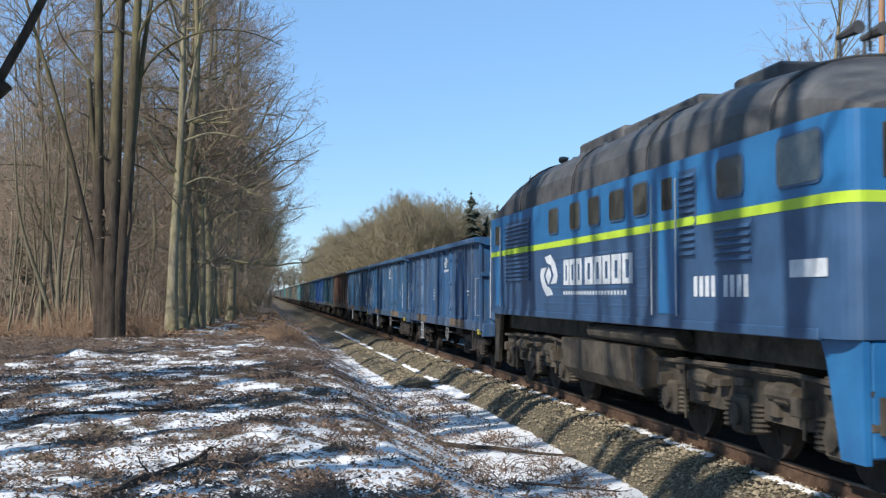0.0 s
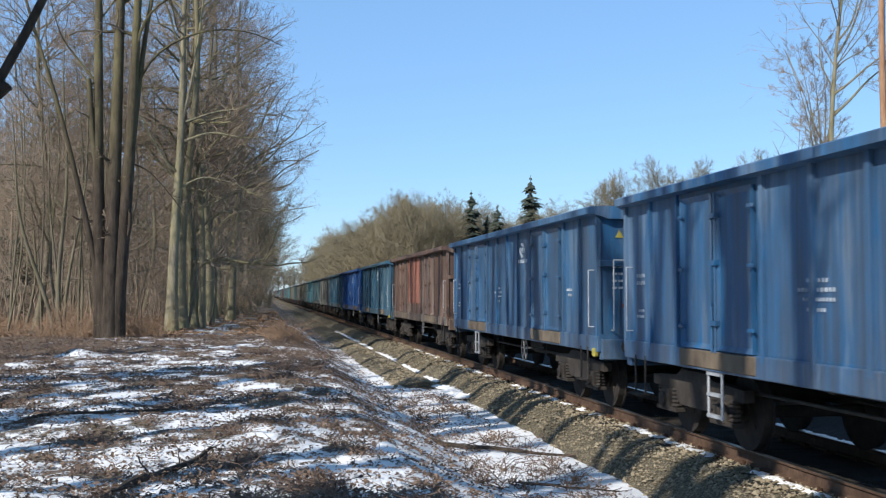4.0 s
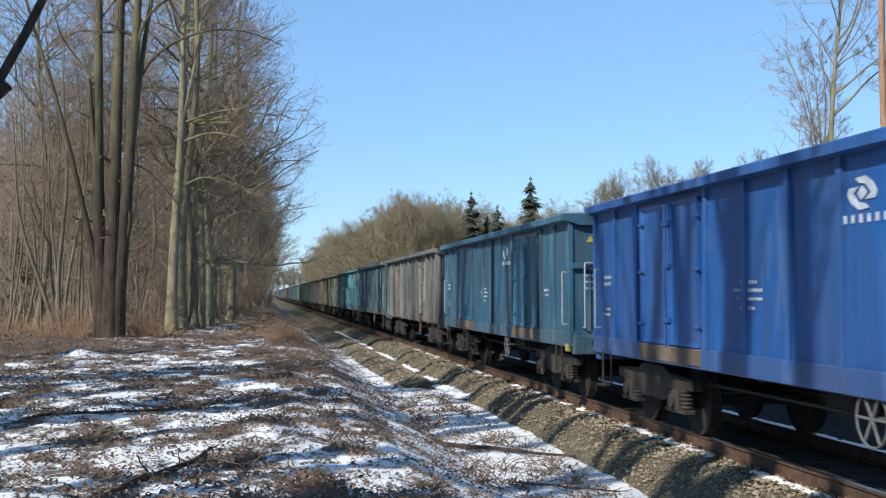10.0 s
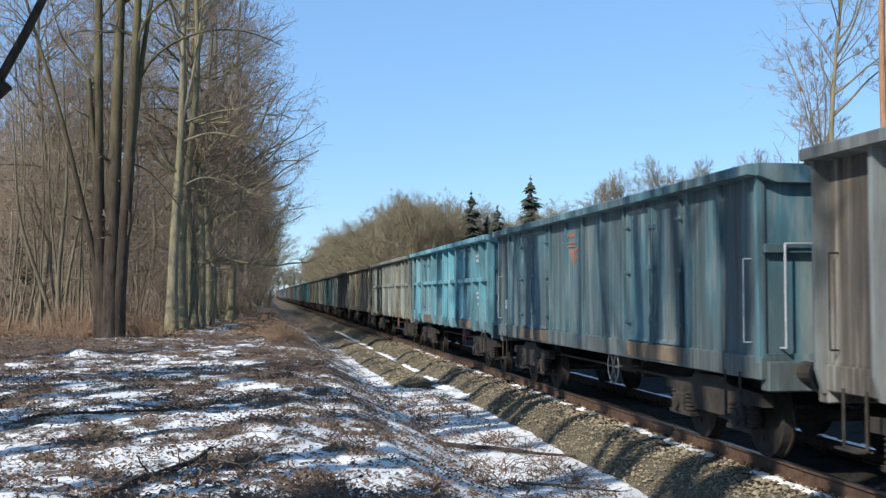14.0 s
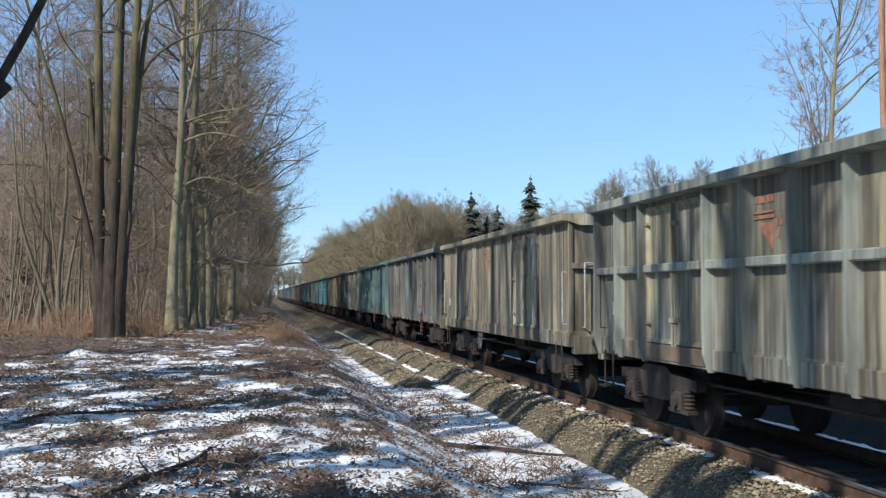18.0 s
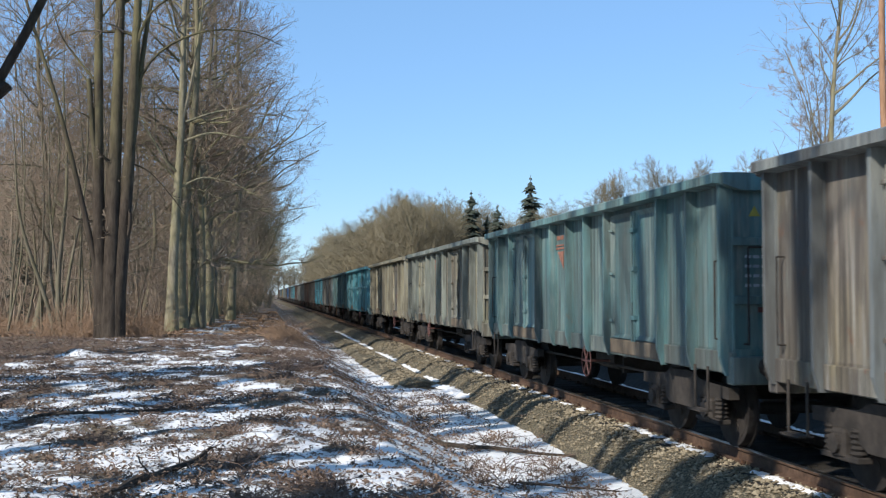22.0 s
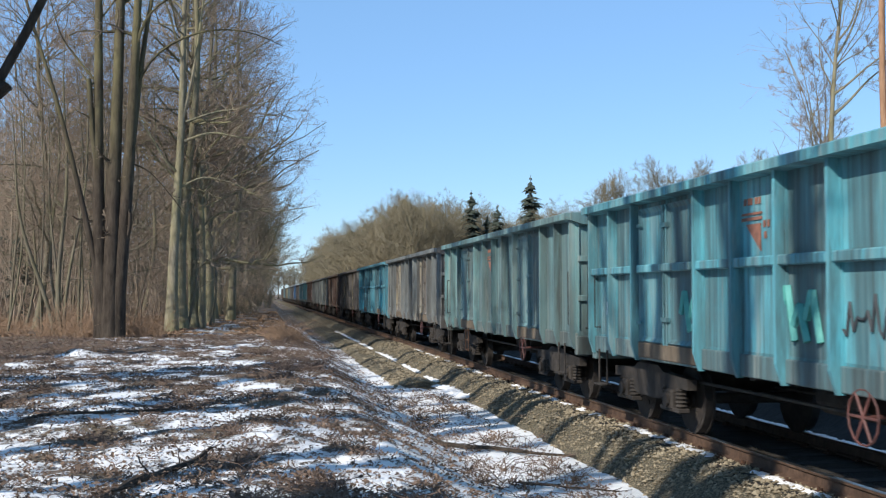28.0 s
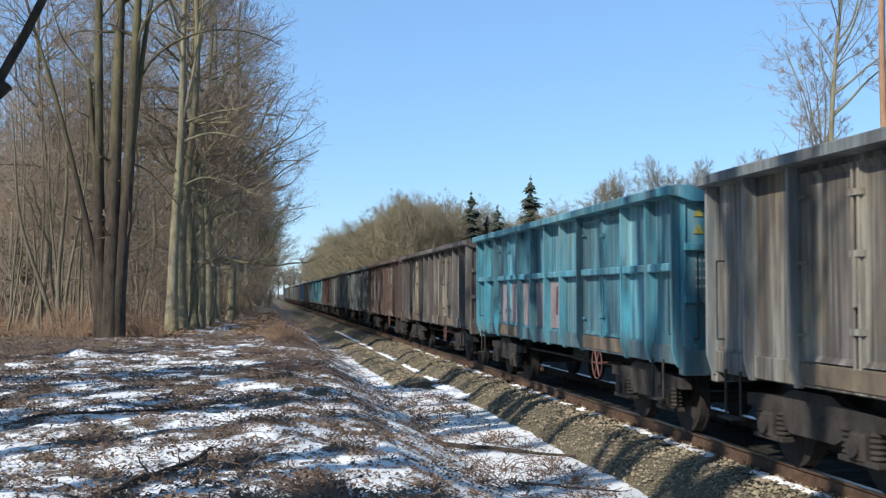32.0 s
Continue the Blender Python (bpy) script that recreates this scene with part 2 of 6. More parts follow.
TWIG_TAN = bark("tan_brush", (0.25, 0.18, 0.12), (0.52, 0.39, 0.27), (0.3, 0.21, 0.13), 0.5, 3.0)
NEEDLE = mottled("spruce_needles", (0.03, 0.038, 0.028), (0.085, 0.095, 0.066), 3.0, 0.8)
LITTER = mottled("leaf_litter", (0.068, 0.046, 0.034), (0.27, 0.185, 0.128), 2.5, 0.9)
LEAF = mottled("dead_leaves", (0.14, 0.085, 0.05), (0.38, 0.25, 0.155), 1.7, 0.85, vary=0.2)
GREY_STEEL = mottled("grey_brake_wheel", (0.08, 0.08, 0.08), (0.2, 0.2, 0.2), 9.0, 0.6)
STEM = mottled("dead_stems", (0.09, 0.062, 0.047), (0.28, 0.2, 0.15), 2.0, 0.9)
STONE = mottled("ballast_stone", (0.12, 0.095, 0.06), (0.38, 0.315, 0.21), 5.0, 0.9, vary=0.3)


def ground_material():
    m, t, b = material("leaf_litter_and_snow", 0.85, 0.0, 0.25)
    v = coords(t)
    litter = noisy(t, v, 9.0, 8.0, 0.75)
    c = ramp(t, litter, [(0.25, (0.04, 0.03, 0.023)), (0.5, (0.12, 0.088, 0.066)), (0.75, (0.29, 0.215, 0.155))])
    big = noisy(t, v, 0.5, 4.0)
    c = mixed(t, ramp(t, big, [(0.4, grey(0.0)), (0.65, grey(0.6))]), c, (0.17, 0.14, 0.085))
    at = t.nodes.new("ShaderNodeAttribute")
    at.attribute_name = "snow"
    fine = noisy(t, v, 4.0, 10.0, 0.86)
    s = t.nodes.new("ShaderNodeMath")
    s.operation = 'MULTIPLY_ADD'
    s.inputs[1].default_value = 1.0
    t.links.new(fine, s.inputs[0])
    t.links.new(at.outputs["Fac"], s.inputs[2])
    mask = ramp(t, s.outputs[0], [(0.775, grey(0.0)), (0.815, grey(1.0))])
    white = ramp(t, noisy(t, v, 3.0, 5.0), [(0.3, (0.69, 0.68, 0.67)), (0.7, (0.88, 0.865, 0.84))])
    t.links.new(mixed(t, mask, c, white), b.inputs["Base Color"])
    h = mixed(t, 0.5, mask, litter)
    bumped(t, b, h, 0.9, 0.05)
    return m


GROUND = ground_material()


# ---- ground, ditch, ballast, track ----
def ground_z(x, y):
    x, y = np.asarray(x, float), np.asarray(y, float)
    # the rise past x = 9.7 is added to hide sunlit ground beyond the train
    z = np.interp(x, [-400, -30, -6, 0.5, 1.4, 2.0, 2.8, 4.6, 9.0, 9.7, 10.7, 12.0, 60, 400],
                  [0.6, 0.4, 0.3, 0.3, 0.2, -0.1, -0.47, -0.52, -0.55, -0.35, 0.4, 0.5, 0.4, 0.4])
    z = z + 0.22 * np.exp(-((x + 4.55) ** 2 + (y - 28.5) ** 2) / 0.22)
    rough = np.interp(x, [-3, 1.5, 2.8, 4.4, 5, 9, 12], [1, 1, 0.5, 0.15, 0, 0, 1])
    z = z + rough * (0.2 * (cloudy(x, y, 3.4, 40, 3) - 0.5) + 0.14 * (cloudy(x, y, 0.55, 50, 3) - 0.5))
    return z


def snow_at(x, y):
    a = 0.66 + 0.75 * (cloudy(x, y * 0.8, 0.45, 70) - 0.5) + 0.4 * (cloudy(x, y * 0.6, 1.7, 75, 2) - 0.5)
    a = a + np.interp(x, [-30, -9, -4.5, -2, 0.6, 1.5, 2.1, 2.7, 4.3, 4.6, 5.2], [-0.5, -0.34, -0.07, -0.03, -0.13, -0.09, 0.06, 0.27, 0.32, 0.15, -0.6])
    deep = np.interp(y, [5, 9, 16, 30, 40, 52, 64, 80], [0.1, 0.08, 0.02, -0.04, -0.08, -0.08, -0.14, -0.36])
    near_ditch = np.interp(y, [5, 15, 22], [0.14, 0.12, 0.0]) * np.interp(x, [2.0, 2.6, 4.5], [0, 1, 1])
    a = a + 0.2 * np.exp(-((x + 4.55) ** 2 + (y - 28.4) ** 2) / 0.2)
    a = a + np.interp(y, [12, 15, 19, 23], [0, 0.1, 0.1, 0]) * np.interp(x, [-0.5, 0.3, 1.8, 2.4], [0, 1, 1, 0])
    far_ditch = np.interp(y, [32, 42, 60], [0.0, -0.36, -0.5])
    return a + np.where(x < 2.4, deep, 0.3 * deep + far_ditch) + near_ditch


def spaced(stops):
    out = []
    for (a, b, n) in stops:
        out += list(np.linspace(a, b, n, endpoint=False))
    return np.array(out + [stops[-1][1]])


def make_ground():
    xs = spaced([(-3000, -300, 8), (-300, -40, 12), (-40, -14, 20), (-14, -7, 50), (-7, 5, 150), (5, 12, 14), (12, 60, 14), (60, 3000, 12)])
    ys = spaced([(-600, -20, 10), (-20, -6, 12), (-6, 5, 110), (5, 18, 200), (18, 34, 110), (34, 70, 70), (70, 200, 50), (200, 700, 20), (700, 4500, 8)])
    gx, gy = np.meshgrid(xs, ys, indexing="ij")
    gz = ground_z(gx, gy)
    n, m = gx.shape
    verts = np.stack([gx, gy, gz], -1).reshape(-1, 3)
    i = np.arange(n * m).reshape(n, m)
    faces = np.stack([i[:-1, :-1], i[1:, :-1], i[1:, 1:], i[:-1, 1:]], -1).reshape(-1, 4)
    me = mesh_of("ground", verts.tolist(), faces.tolist(), GROUND, smooth=True)
    at = me.attributes.new("snow", 'FLOAT', 'POINT')
    at.data.foreach_set("value", 0.5 * snow_at(gx, gy).reshape(-1).astype(np.float32))
    tagged(new("ground", me), "uneven forest ground with brown leaf litter and melting snow patches", "ground", kind="structure")


make_ground()


BED = []


def make_ballast():
    # cross-section of the gravel bed, from the near toe to the far one
    prof = [(-2.15, -0.62), (-1.96, -0.45), (-1.55, -0.21), (-1.3, -0.18), (-0.4, -0.176), (0.4, -0.176), (1.3, -0.18), (1.6, -0.22), (2.3, -0.62)]
    ys = spaced([(-80, 4, 20), (4, 40, 240), (40, 90, 60), (90, 700, 60)])
    px = np.interp(np.linspace(0, 1, 33), np.linspace(0, 1, len(prof)), [p[0] for p in prof])
    pz = np.interp(np.linspace(0, 1, 33), np.linspace(0, 1, len(prof)), [p[1] for p in prof])
    gx, gy = np.meshgrid(px + TRACK_X, ys, indexing="ij")
    edge = np.interp(px, [-2.2, -1.9, -1.4, 1.4, 2], [1.2, 1, 0.3, 0.2, 1])[:, None]
    gz = pz[:, None] + edge * 0.06 * (cloudy(gx, gy, 0.7, 90) - 0.5) + 0.025 * (cloudy(gx, gy, 0.16, 95, 2) - 0.5)
    gx = gx + edge * 0.25 * (cloudy(gx * 0 + 3, gy, 1.6, 97) - 0.5)
    n, m = gx.shape
    i = np.arange(n * m).reshape(n, m)
    faces = np.stack([i[:-1, :-1], i[1:, :-1], i[1:, 1:], i[:-1, 1:]], -1).reshape(-1, 4)
    m_, t, b = material("ballast_gravel", 0.9, 0.0, 0.2)
    v = coords(t)
    vor = nd(t, "ShaderNodeTexVoronoi", Scale=31.0)
    t.links.new(v, vor.inputs["Vector"])
    c = ramp(t, noisy(t, vor.outputs["Position"], 37.0, 2.0), [(0.3, (0.12, 0.095, 0.06)), (0.7, (0.36, 0.3, 0.195))])
    c = mixed(t, ramp(t, vor.outputs["Distance"], [(0.35, grey(0.0)), (0.75, grey(0.8))]), c, (0.05, 0.042, 0.03))
    c = mixed(t, ramp(t, noisy(t, v, 0.6, 4.0), [(0.4, grey(0.0)), (0.7, grey(0.6))]), c, (0.11, 0.1, 0.065))
    # shade under the train is painted in near black, from the near rail across
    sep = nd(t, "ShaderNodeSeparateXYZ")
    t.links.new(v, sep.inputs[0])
    dirt_shade = ramp(t, noisy(t, v, 1.2, 4.0), [(0.3, grey(0.82)), (0.7, grey(0.96))])
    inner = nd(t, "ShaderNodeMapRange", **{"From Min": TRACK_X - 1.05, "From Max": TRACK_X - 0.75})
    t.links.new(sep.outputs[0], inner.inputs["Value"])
    dirt_shade = mixed(t, inner.outputs[0], (0, 0, 0), dirt_shade)
    c = mixed(t, dirt_shade, c, (0.018, 0.016, 0.015))
    t.links.new(c, b.inputs["Base Color"])
    inv = ramp(t, vor.outputs["Distance"], [(0.0, grey(1.0)), (0.8, grey(0.0))])
    bumped(t, b, inv, 1.0, 0.045)
    verts = np.stack([gx, gy, gz], -1).reshape(-1, 3)
    BED.append(m_)
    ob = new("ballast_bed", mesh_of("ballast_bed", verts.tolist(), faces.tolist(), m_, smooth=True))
    tagged(ob, "brown-grey gravel ballast bed with sloping shoulders", "ballast", kind="structure")


make_ballast()


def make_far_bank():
    # low added bank beyond the track; its black stands in for the train's shade
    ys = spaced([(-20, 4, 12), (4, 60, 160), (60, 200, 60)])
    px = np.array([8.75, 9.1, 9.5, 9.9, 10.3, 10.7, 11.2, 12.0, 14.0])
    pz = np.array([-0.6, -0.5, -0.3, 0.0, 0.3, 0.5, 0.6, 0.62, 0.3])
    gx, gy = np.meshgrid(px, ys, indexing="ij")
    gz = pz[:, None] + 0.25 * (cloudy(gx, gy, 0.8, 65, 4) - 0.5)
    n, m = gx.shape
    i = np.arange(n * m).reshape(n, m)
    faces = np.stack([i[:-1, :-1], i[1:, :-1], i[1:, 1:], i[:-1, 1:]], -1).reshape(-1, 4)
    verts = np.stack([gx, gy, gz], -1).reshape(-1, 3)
    ob = new("far_bank", mesh_of("far_bank", verts.tolist(), faces.tolist(), BANK_SHADE, smooth=True))
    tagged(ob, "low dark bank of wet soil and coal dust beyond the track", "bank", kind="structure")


BANK_SHADE = mottled("bank_shade_black", (0.008, 0.007, 0.006), (0.032, 0.026, 0.02), 5.0, 0.9, bump=0.8, depth=0.05)
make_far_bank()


def make_berm():
    # low gravel ridge between the snowy ditch and the foot of the ballast, further down the line
    ys = spaced([(23, 60, 130), (60, 160, 60)])
    px = np.linspace(3.15, 4.6, 12)
    gx, gy = np.meshgrid(px, ys, indexing="ij")
    crest = np.sin(np.pi * (gx - 3.15) / 1.45)
    fade = np.interp(gy, [23, 31, 90, 160], [0, 1, 1, 0.3])
    gz = -0.66 + 0.1 * fade + fade * np.minimum(crest, 0.75) * (0.1 + 0.3 * cloudy(gx, gy, 0.8, 61, 4)) + 0.05 * cloudy(gx, gy, 0.2, 63, 3)
    n, m = gx.shape
    i = np.arange(n * m).reshape(n, m)
    faces = np.stack([i[:-1, :-1], i[1:, :-1], i[1:, 1:], i[:-1, 1:]], -1).reshape(-1, 4)
    verts = np.stack([gx, gy, gz], -1).reshape(-1, 3)
    ob = new("gravel_berm", mesh_of("gravel_berm", verts.tolist(), faces.tolist(), BED[0], smooth=True))
    tagged(ob, "low ridge of spilled gravel beside the ditch", "gravel", kind="structure")


make_berm()


def pebbles(name, count, place, size, mat, flat=0.6, seed=1):
    """Many small stones or lumps in one mesh, each a squashed eight-sided pebble."""
    rs = np.random.RandomState(seed)
    base = np.array([(1, 0, 0), (0, 1, 0), (-1, 0, 0), (0, -1, 0), (0, 0, 1), (0, 0, -1)], float)
    tri = np.array([(0, 1, 4), (1, 2, 4), (2, 3, 4), (3, 0, 4), (1, 0, 5), (2, 1, 5), (3, 2, 5), (0, 3, 5)])
    pos = place(rs, count)
    n = len(pos)
    s = size[0] + (size[1] - size[0]) * rs.rand(n) ** 2
    v = base[None] * (0.65 + 0.7 * rs.rand(n, 6, 1)) * s[:, None, None]
    v[:, :, 2] *= flat
    a = rs.rand(n) * 6.28
    ca, sa = np.cos(a)[:, None], np.sin(a)[:, None]
    v = np.stack([v[:, :, 0] * ca - v[:, :, 1] * sa, v[:, :, 0] * sa + v[:, :, 1] * ca, v[:, :, 2]], -1) + pos[:, None, :]
    f = (tri[None] + 6 * np.arange(n)[:, None, None]).reshape(-1, 3)
    return new(name, mesh_of(name, v.reshape(-1, 3).tolist(), f.tolist(), mat))


def bed_z(x):
    return np.interp(x - TRACK_X, [-2.15, -1.96, -1.55, -1.3, 0], [-0.62, -0.45, -0.21, -0.18, -0.2])


def shoulder_places(rs, n):
    y = 6 + 40 * rs.rand(n) ** 2
    x = TRACK_X - 2.1 + 1.3 * rs.rand(n) ** 0.8
    return np.stack([x, y, bed_z(x) + 0.005 + 0.02 * rs.rand(n)], -1)


def berm_places(rs, n):
    y = 27 + 36 * rs.rand(n) ** 1.4
    x = 3.2 + 1.3 * rs.rand(n)
    return np.stack([x, y, -0.55 + 0.24 * np.sin(np.pi * (x - 3.15) / 1.45) + 0.02 * rs.rand(n)], -1)


tagged(pebbles("berm_stones", 3000, berm_places, (0.02, 0.06), STONE, 0.7, 4), "loose brown-grey gravel on the low ridge", "stones", kind="stuff")
tagged(pebbles("ballast_stones", 9000, shoulder_places, (0.016, 0.04), STONE, 0.7, 3), "loose brown-grey crushed ballast stones", "stones", kind="stuff")


def make_track():
    track = thing("railway_track", "single railway track with rusty rails on wooden sleepers", "track", kind="structure")
    for side in (-1, 1):
        x = TRACK_X + side * 0.7535
        web = [(-0.07, -0.172), (0.07, -0.172), (0.07, -0.158), (0.012, -0.14), (0.01, -0.045), (0.034, -0.03), (0.036, -0.006),
               (-0.036, -0.006), (-0.034, -0.03), (-0.01, -0.045), (-0.012, -0.14), (-0.07, -0.158)]
        bm = bmesh.new()
        prism(bm, [(x + a, b) for a, b in web], -80, 700)
        rail = part("rail", bm, RAIL_SIDE, track, "rusty-sided steel rail")
        part("running_surface", boxed(x - 0.033, x + 0.033, -80, 700, -0.006, 0.0), RAIL_TOP, rail, "polished rail head")
    bm = boxed(-1.25, 1.25, -0.12, 0.12, -0.15, 0.0, bevel=0.012)
    me = bpy.data.meshes.new("sleeper")
    bm.to_mesh(me), bm.free()
    me.materials.append(SLEEPER)
    plate = bpy.data.meshes.new("rail_fastening")
    bm = bmesh.new()
    box(bm, -0.17, 0.17, -0.07, 0.07, 0.0, 0.014)
    for sx in (-0.11, 0.11):
        rod(bm, (sx, 0.03, 0.0), (sx, 0.03, 0.05), 0.016, 6)
        rod(bm, (sx, -0.03, 0.0), (sx, -0.03, 0.045), 0.016, 6)
    bm.to_mesh(plate), bm.free()
    plate.materials.append(RUSTY)
    rnd = random.Random(5)
    y = 3.0
    while y < 62:
        s = shared("sleeper", me, track, pose(TRACK_X + rnd.uniform(-0.03, 0.03), y, -0.172, 0, 0, rnd.uniform(-0.8, 0.8)))
        if y < 32:
            shared("rail_fastening", plate, s, pose(-0.7535, 0, 0.001))
            shared("rail_fastening", plate, s, pose(0.7535, 0, 0.001))
        y += 0.62
    bm = bmesh.new()
    for k in range(200):
        box(bm, TRACK_X - 1.25, TRACK_X + 1.25, y + 0.62 * k - 0.12, y + 0.62 * k + 0.12, -0.3, -0.172)
    tagged(part("far_sleepers", bm, SLEEPER, track), kind="stuff")


make_track()


# ---- the train ----
HALF = 6.44              # half length of a wagon's box
PITCH = 14.04            # wagon length over its buffers


def wheelset(parent, y, r=0.46):
    bm = bmesh.new()
    rod(bm, (-0.95, 0, 0), (0.95, 0, 0), 0.075, 10)
    for s in (-1, 1):
        rod(bm, (s * 0.68, 0, 0), (s * 0.705, 0, 0), r + 0.025, 28)
        rod(bm, (s * 0.705, 0, 0), (s * 0.81, 0, 0), r, 28)
        rod(bm, (s * 0.81, 0, 0), (s * 0.815, 0, 0), r - 0.06, 24)
        rod(bm, (s * 0.81, 0, 0), (s * 0.86, 0, 0), 0.13, 12)
        for k in range(3):
            a = k * 2.0944
            rod(bm, (s * 0.81, 0.25 * math.cos(a), 0.25 * math.sin(a)), (s * 0.825, 0.25 * math.cos(a), 0.25 * math.sin(a)), 0.05, 8)
    w = part("wheelset", bm, TREAD, parent)
    w.matrix_basis = pose(0, y, r)
    return w


def bogie(parent, y):
    """A two-axle goods bogie under y: cast side frames, nested coil springs, axle boxes, brake gear."""
    bm = bmesh.new()
    box(bm, -0.95, 0.95, -0.22, 0.22, 0.5, 0.86, 0.03)
    b = part("bogie", bm, UNDER, parent, "dirty two-axle goods bogie")
    b.matrix_basis = pose(0, y, 0)
    for s in (-1, 1):
        bm = bmesh.new()
        x0, x1 = (0.97, 1.1) if s > 0 else (-1.1, -0.97)
        prism(bm, [(-1.45, 0.62), (-1.2, 0.62), (-0.62, 0.5), (-0.45, 0.42), (0.45, 0.42), (0.62, 0.5), (1.2, 0.62), (1.45, 0.62),
                   (1.45, 0.76), (0.6, 0.8), (0.4, 0.88), (-0.4, 0.88), (-0.6, 0.8), (-1.45, 0.76)], x0, x1, axis='x')
        part("side_frame", bm, UNDER, b)
        for k, wy in enumerate((-0.9, 0.9)):
            bm = bmesh.new()
            box(bm, s * 0.93, s * 1.16, wy - 0.13, wy + 0.13, 0.32, 0.6, 0.03)
            rod(bm, (s * 1.14, wy, 0.46), (s * 1.2, wy, 0.46), 0.095, 12)
            box(bm, s * 0.98, s * 1.14, wy - 0.34, wy + 0.34, 0.3, 0.36, 0.01)
            part("axle_box", bm, UNDER, b)
            for q in (-0.24, 0.24):
                bm = bmesh.new()
                lathe(bm, (s * 1.06, wy + q), [(0.085 if c % 2 else 0.06, 0.36 + 0.026 * c) for c in range(11)])
                part("coil_spring", bm, UNDER, b)
    for wy in (-0.9, 0.9):
        wheels.append((wheelset(b, wy), 0.46))
    return b


wheels = []


def paint_part(name, bm, parent, mat, label=""):
    ob = part(name, bm, mat, parent, label)
    ob["painted"] = 1
    return ob


def build_wagon(style, mat):
    """An open coal wagon, its middle on the rails at the origin. style: smooth, posts or belt."""
    w = new("coal_wagon")
    sheet = 1.325 if style == "smooth" else 1.27
    out = SIDE
    z0, z1 = 1.14, 3.25
    # hollow box: two sides, two ends, floor
    bm = bmesh.new()
    box(bm, -sheet, sheet, -HALF, HALF, z0, z0 + 0.1)
    paint_part("floor_plate", bm, w, mat)
    for s in (-1, 1):
        # the side is a row of sheets, one to each bay
        cuts = [-HALF, -5.38, -4.36, -2.12, -1.06, 0.0, 1.06, 2.12, 4.36, 5.38, HALF] if s < 0 else [-HALF, HALF]
        for a, b in zip(cuts, cuts[1:]):
            bm = boxed(s * (sheet - 0.03), s * sheet, a, b, z0, z1 - 0.06)
            if s < 0:
                bm.normal_update()
                face = [f for f in bm.faces if f.normal.x < -0.9]
                bmesh.ops.inset_region(bm, faces=face, thickness=0.1, depth=-0.006)
            paint_part("side_panel", bm, w, mat)
        bm = bmesh.new()
        prism(bm, [(s * (sheet - 0.05), z1 - 0.13), (s * (out + 0.095), z1 - 0.115), (s * (out + 0.095), z1 - 0.015), (s * (out + 0.075), z1), (s * (sheet - 0.05), z1)],
              -HALF, HALF)
        paint_part("top_rail", bm, w, mat)
        bm = boxed(s * (sheet - 0.06), s * (sheet + 0.035), -HALF, HALF, z0 - 0.18, z0 + 0.07, bevel=0.012)
        paint_part("side_sill", bm, w, mat)
        e = s
        bm = bmesh.new()
        box(bm, -sheet, sheet, e * (HALF - 0.03), e * (HALF - 0.06), z0, z1 - 0.05)
        paint_part("end_wall", bm, w, mat)
        bm = bmesh.new()
        y0, y1 = sorted((e * (HALF - 0.08), e * (HALF + 0.09)))
        prism(bm, [(-out, z1 - 0.13), (-out + 0.2, z1 - 0.2), (out - 0.2, z1 - 0.2), (out, z1 - 0.13), (out, z1), (-out, z1)], y0, y1)
        paint_part("end_rail", bm, w, mat)
        for px in (-0.62, 0.62):
            paint_part("end_post", boxed(px - 0.07, px + 0.07, e * (HALF - 0.03), e * (HALF + (0.03 if style == 'posts' else 0.08)), z0, z1 - 0.2, bevel=0.015), w, mat)
        for hz in ((1.75, 2.42) if style != "smooth" else (2.3,)):
            paint_part("end_beam", boxed(-sheet, sheet, e * (HALF - 0.03), e * (HALF + (0.02 if style == 'posts' else 0.05)), hz, hz + 0.1, bevel=0.008), w, mat)
        paint_part("headstock", boxed(-1.3, 1.3, e * (HALF - 0.12), e * (HALF + 0.06), 0.84, z0 + 0.02, bevel=0.015), w, mat)
    # side posts
    doors = (-3.24, 3.24)
    if style == "smooth":
        stations, wide = [-6.38, -5.4, -4.45, -2.05, -1.0, 0.0, 1.0, 2.05, 4.45, 5.4, 6.38], 0.045
    else:
        stations, wide = [-6.36, -5.38, -4.36, -2.12, -1.06, 0.0, 1.06, 2.12, 4.36, 5.38, 6.36], 0.032
    for s in (-1, 1):
        for y in stations:
            bm = bmesh.new()
            if style == "smooth":
                prism(bm, [(y - wide, z0), (y + wide, z0), (y + wide, z1 - 0.11), (y - wide, z1 - 0.11)], s * (sheet - 0.01), s * (sheet + 0.038), axis='x')
            else:
                # pressed top-hat post, tapered at the foot
                prism(bm, [(s * (sheet - 0.01), z0 - 0.2), (s * (sheet + 0.06), z0 - 0.2), (s * out, z0 + 0.02), (s * out, z1 - 0.11), (s * (sheet - 0.01), z1 - 0.11)], y - wide, y + wide)
                box(bm, s * (sheet - 0.01), s * (sheet + 0.02), y - wide - 0.02, y + wide + 0.02, z0 + 0.05, z1 - 0.12)
            paint_part("side_post", bm, w, mat)
        if style == "belt":
            for a, b in ((-6.36, -4.36), (-4.2, -2.3), (-2.12, 2.12), (2.3, 4.2), (4.36, 6.36)):
                paint_part("belt_rail", boxed(s * (sheet - 0.01), s * (out - 0.02), a, b, 2.16, 2.27, bevel=0.015), w, mat)
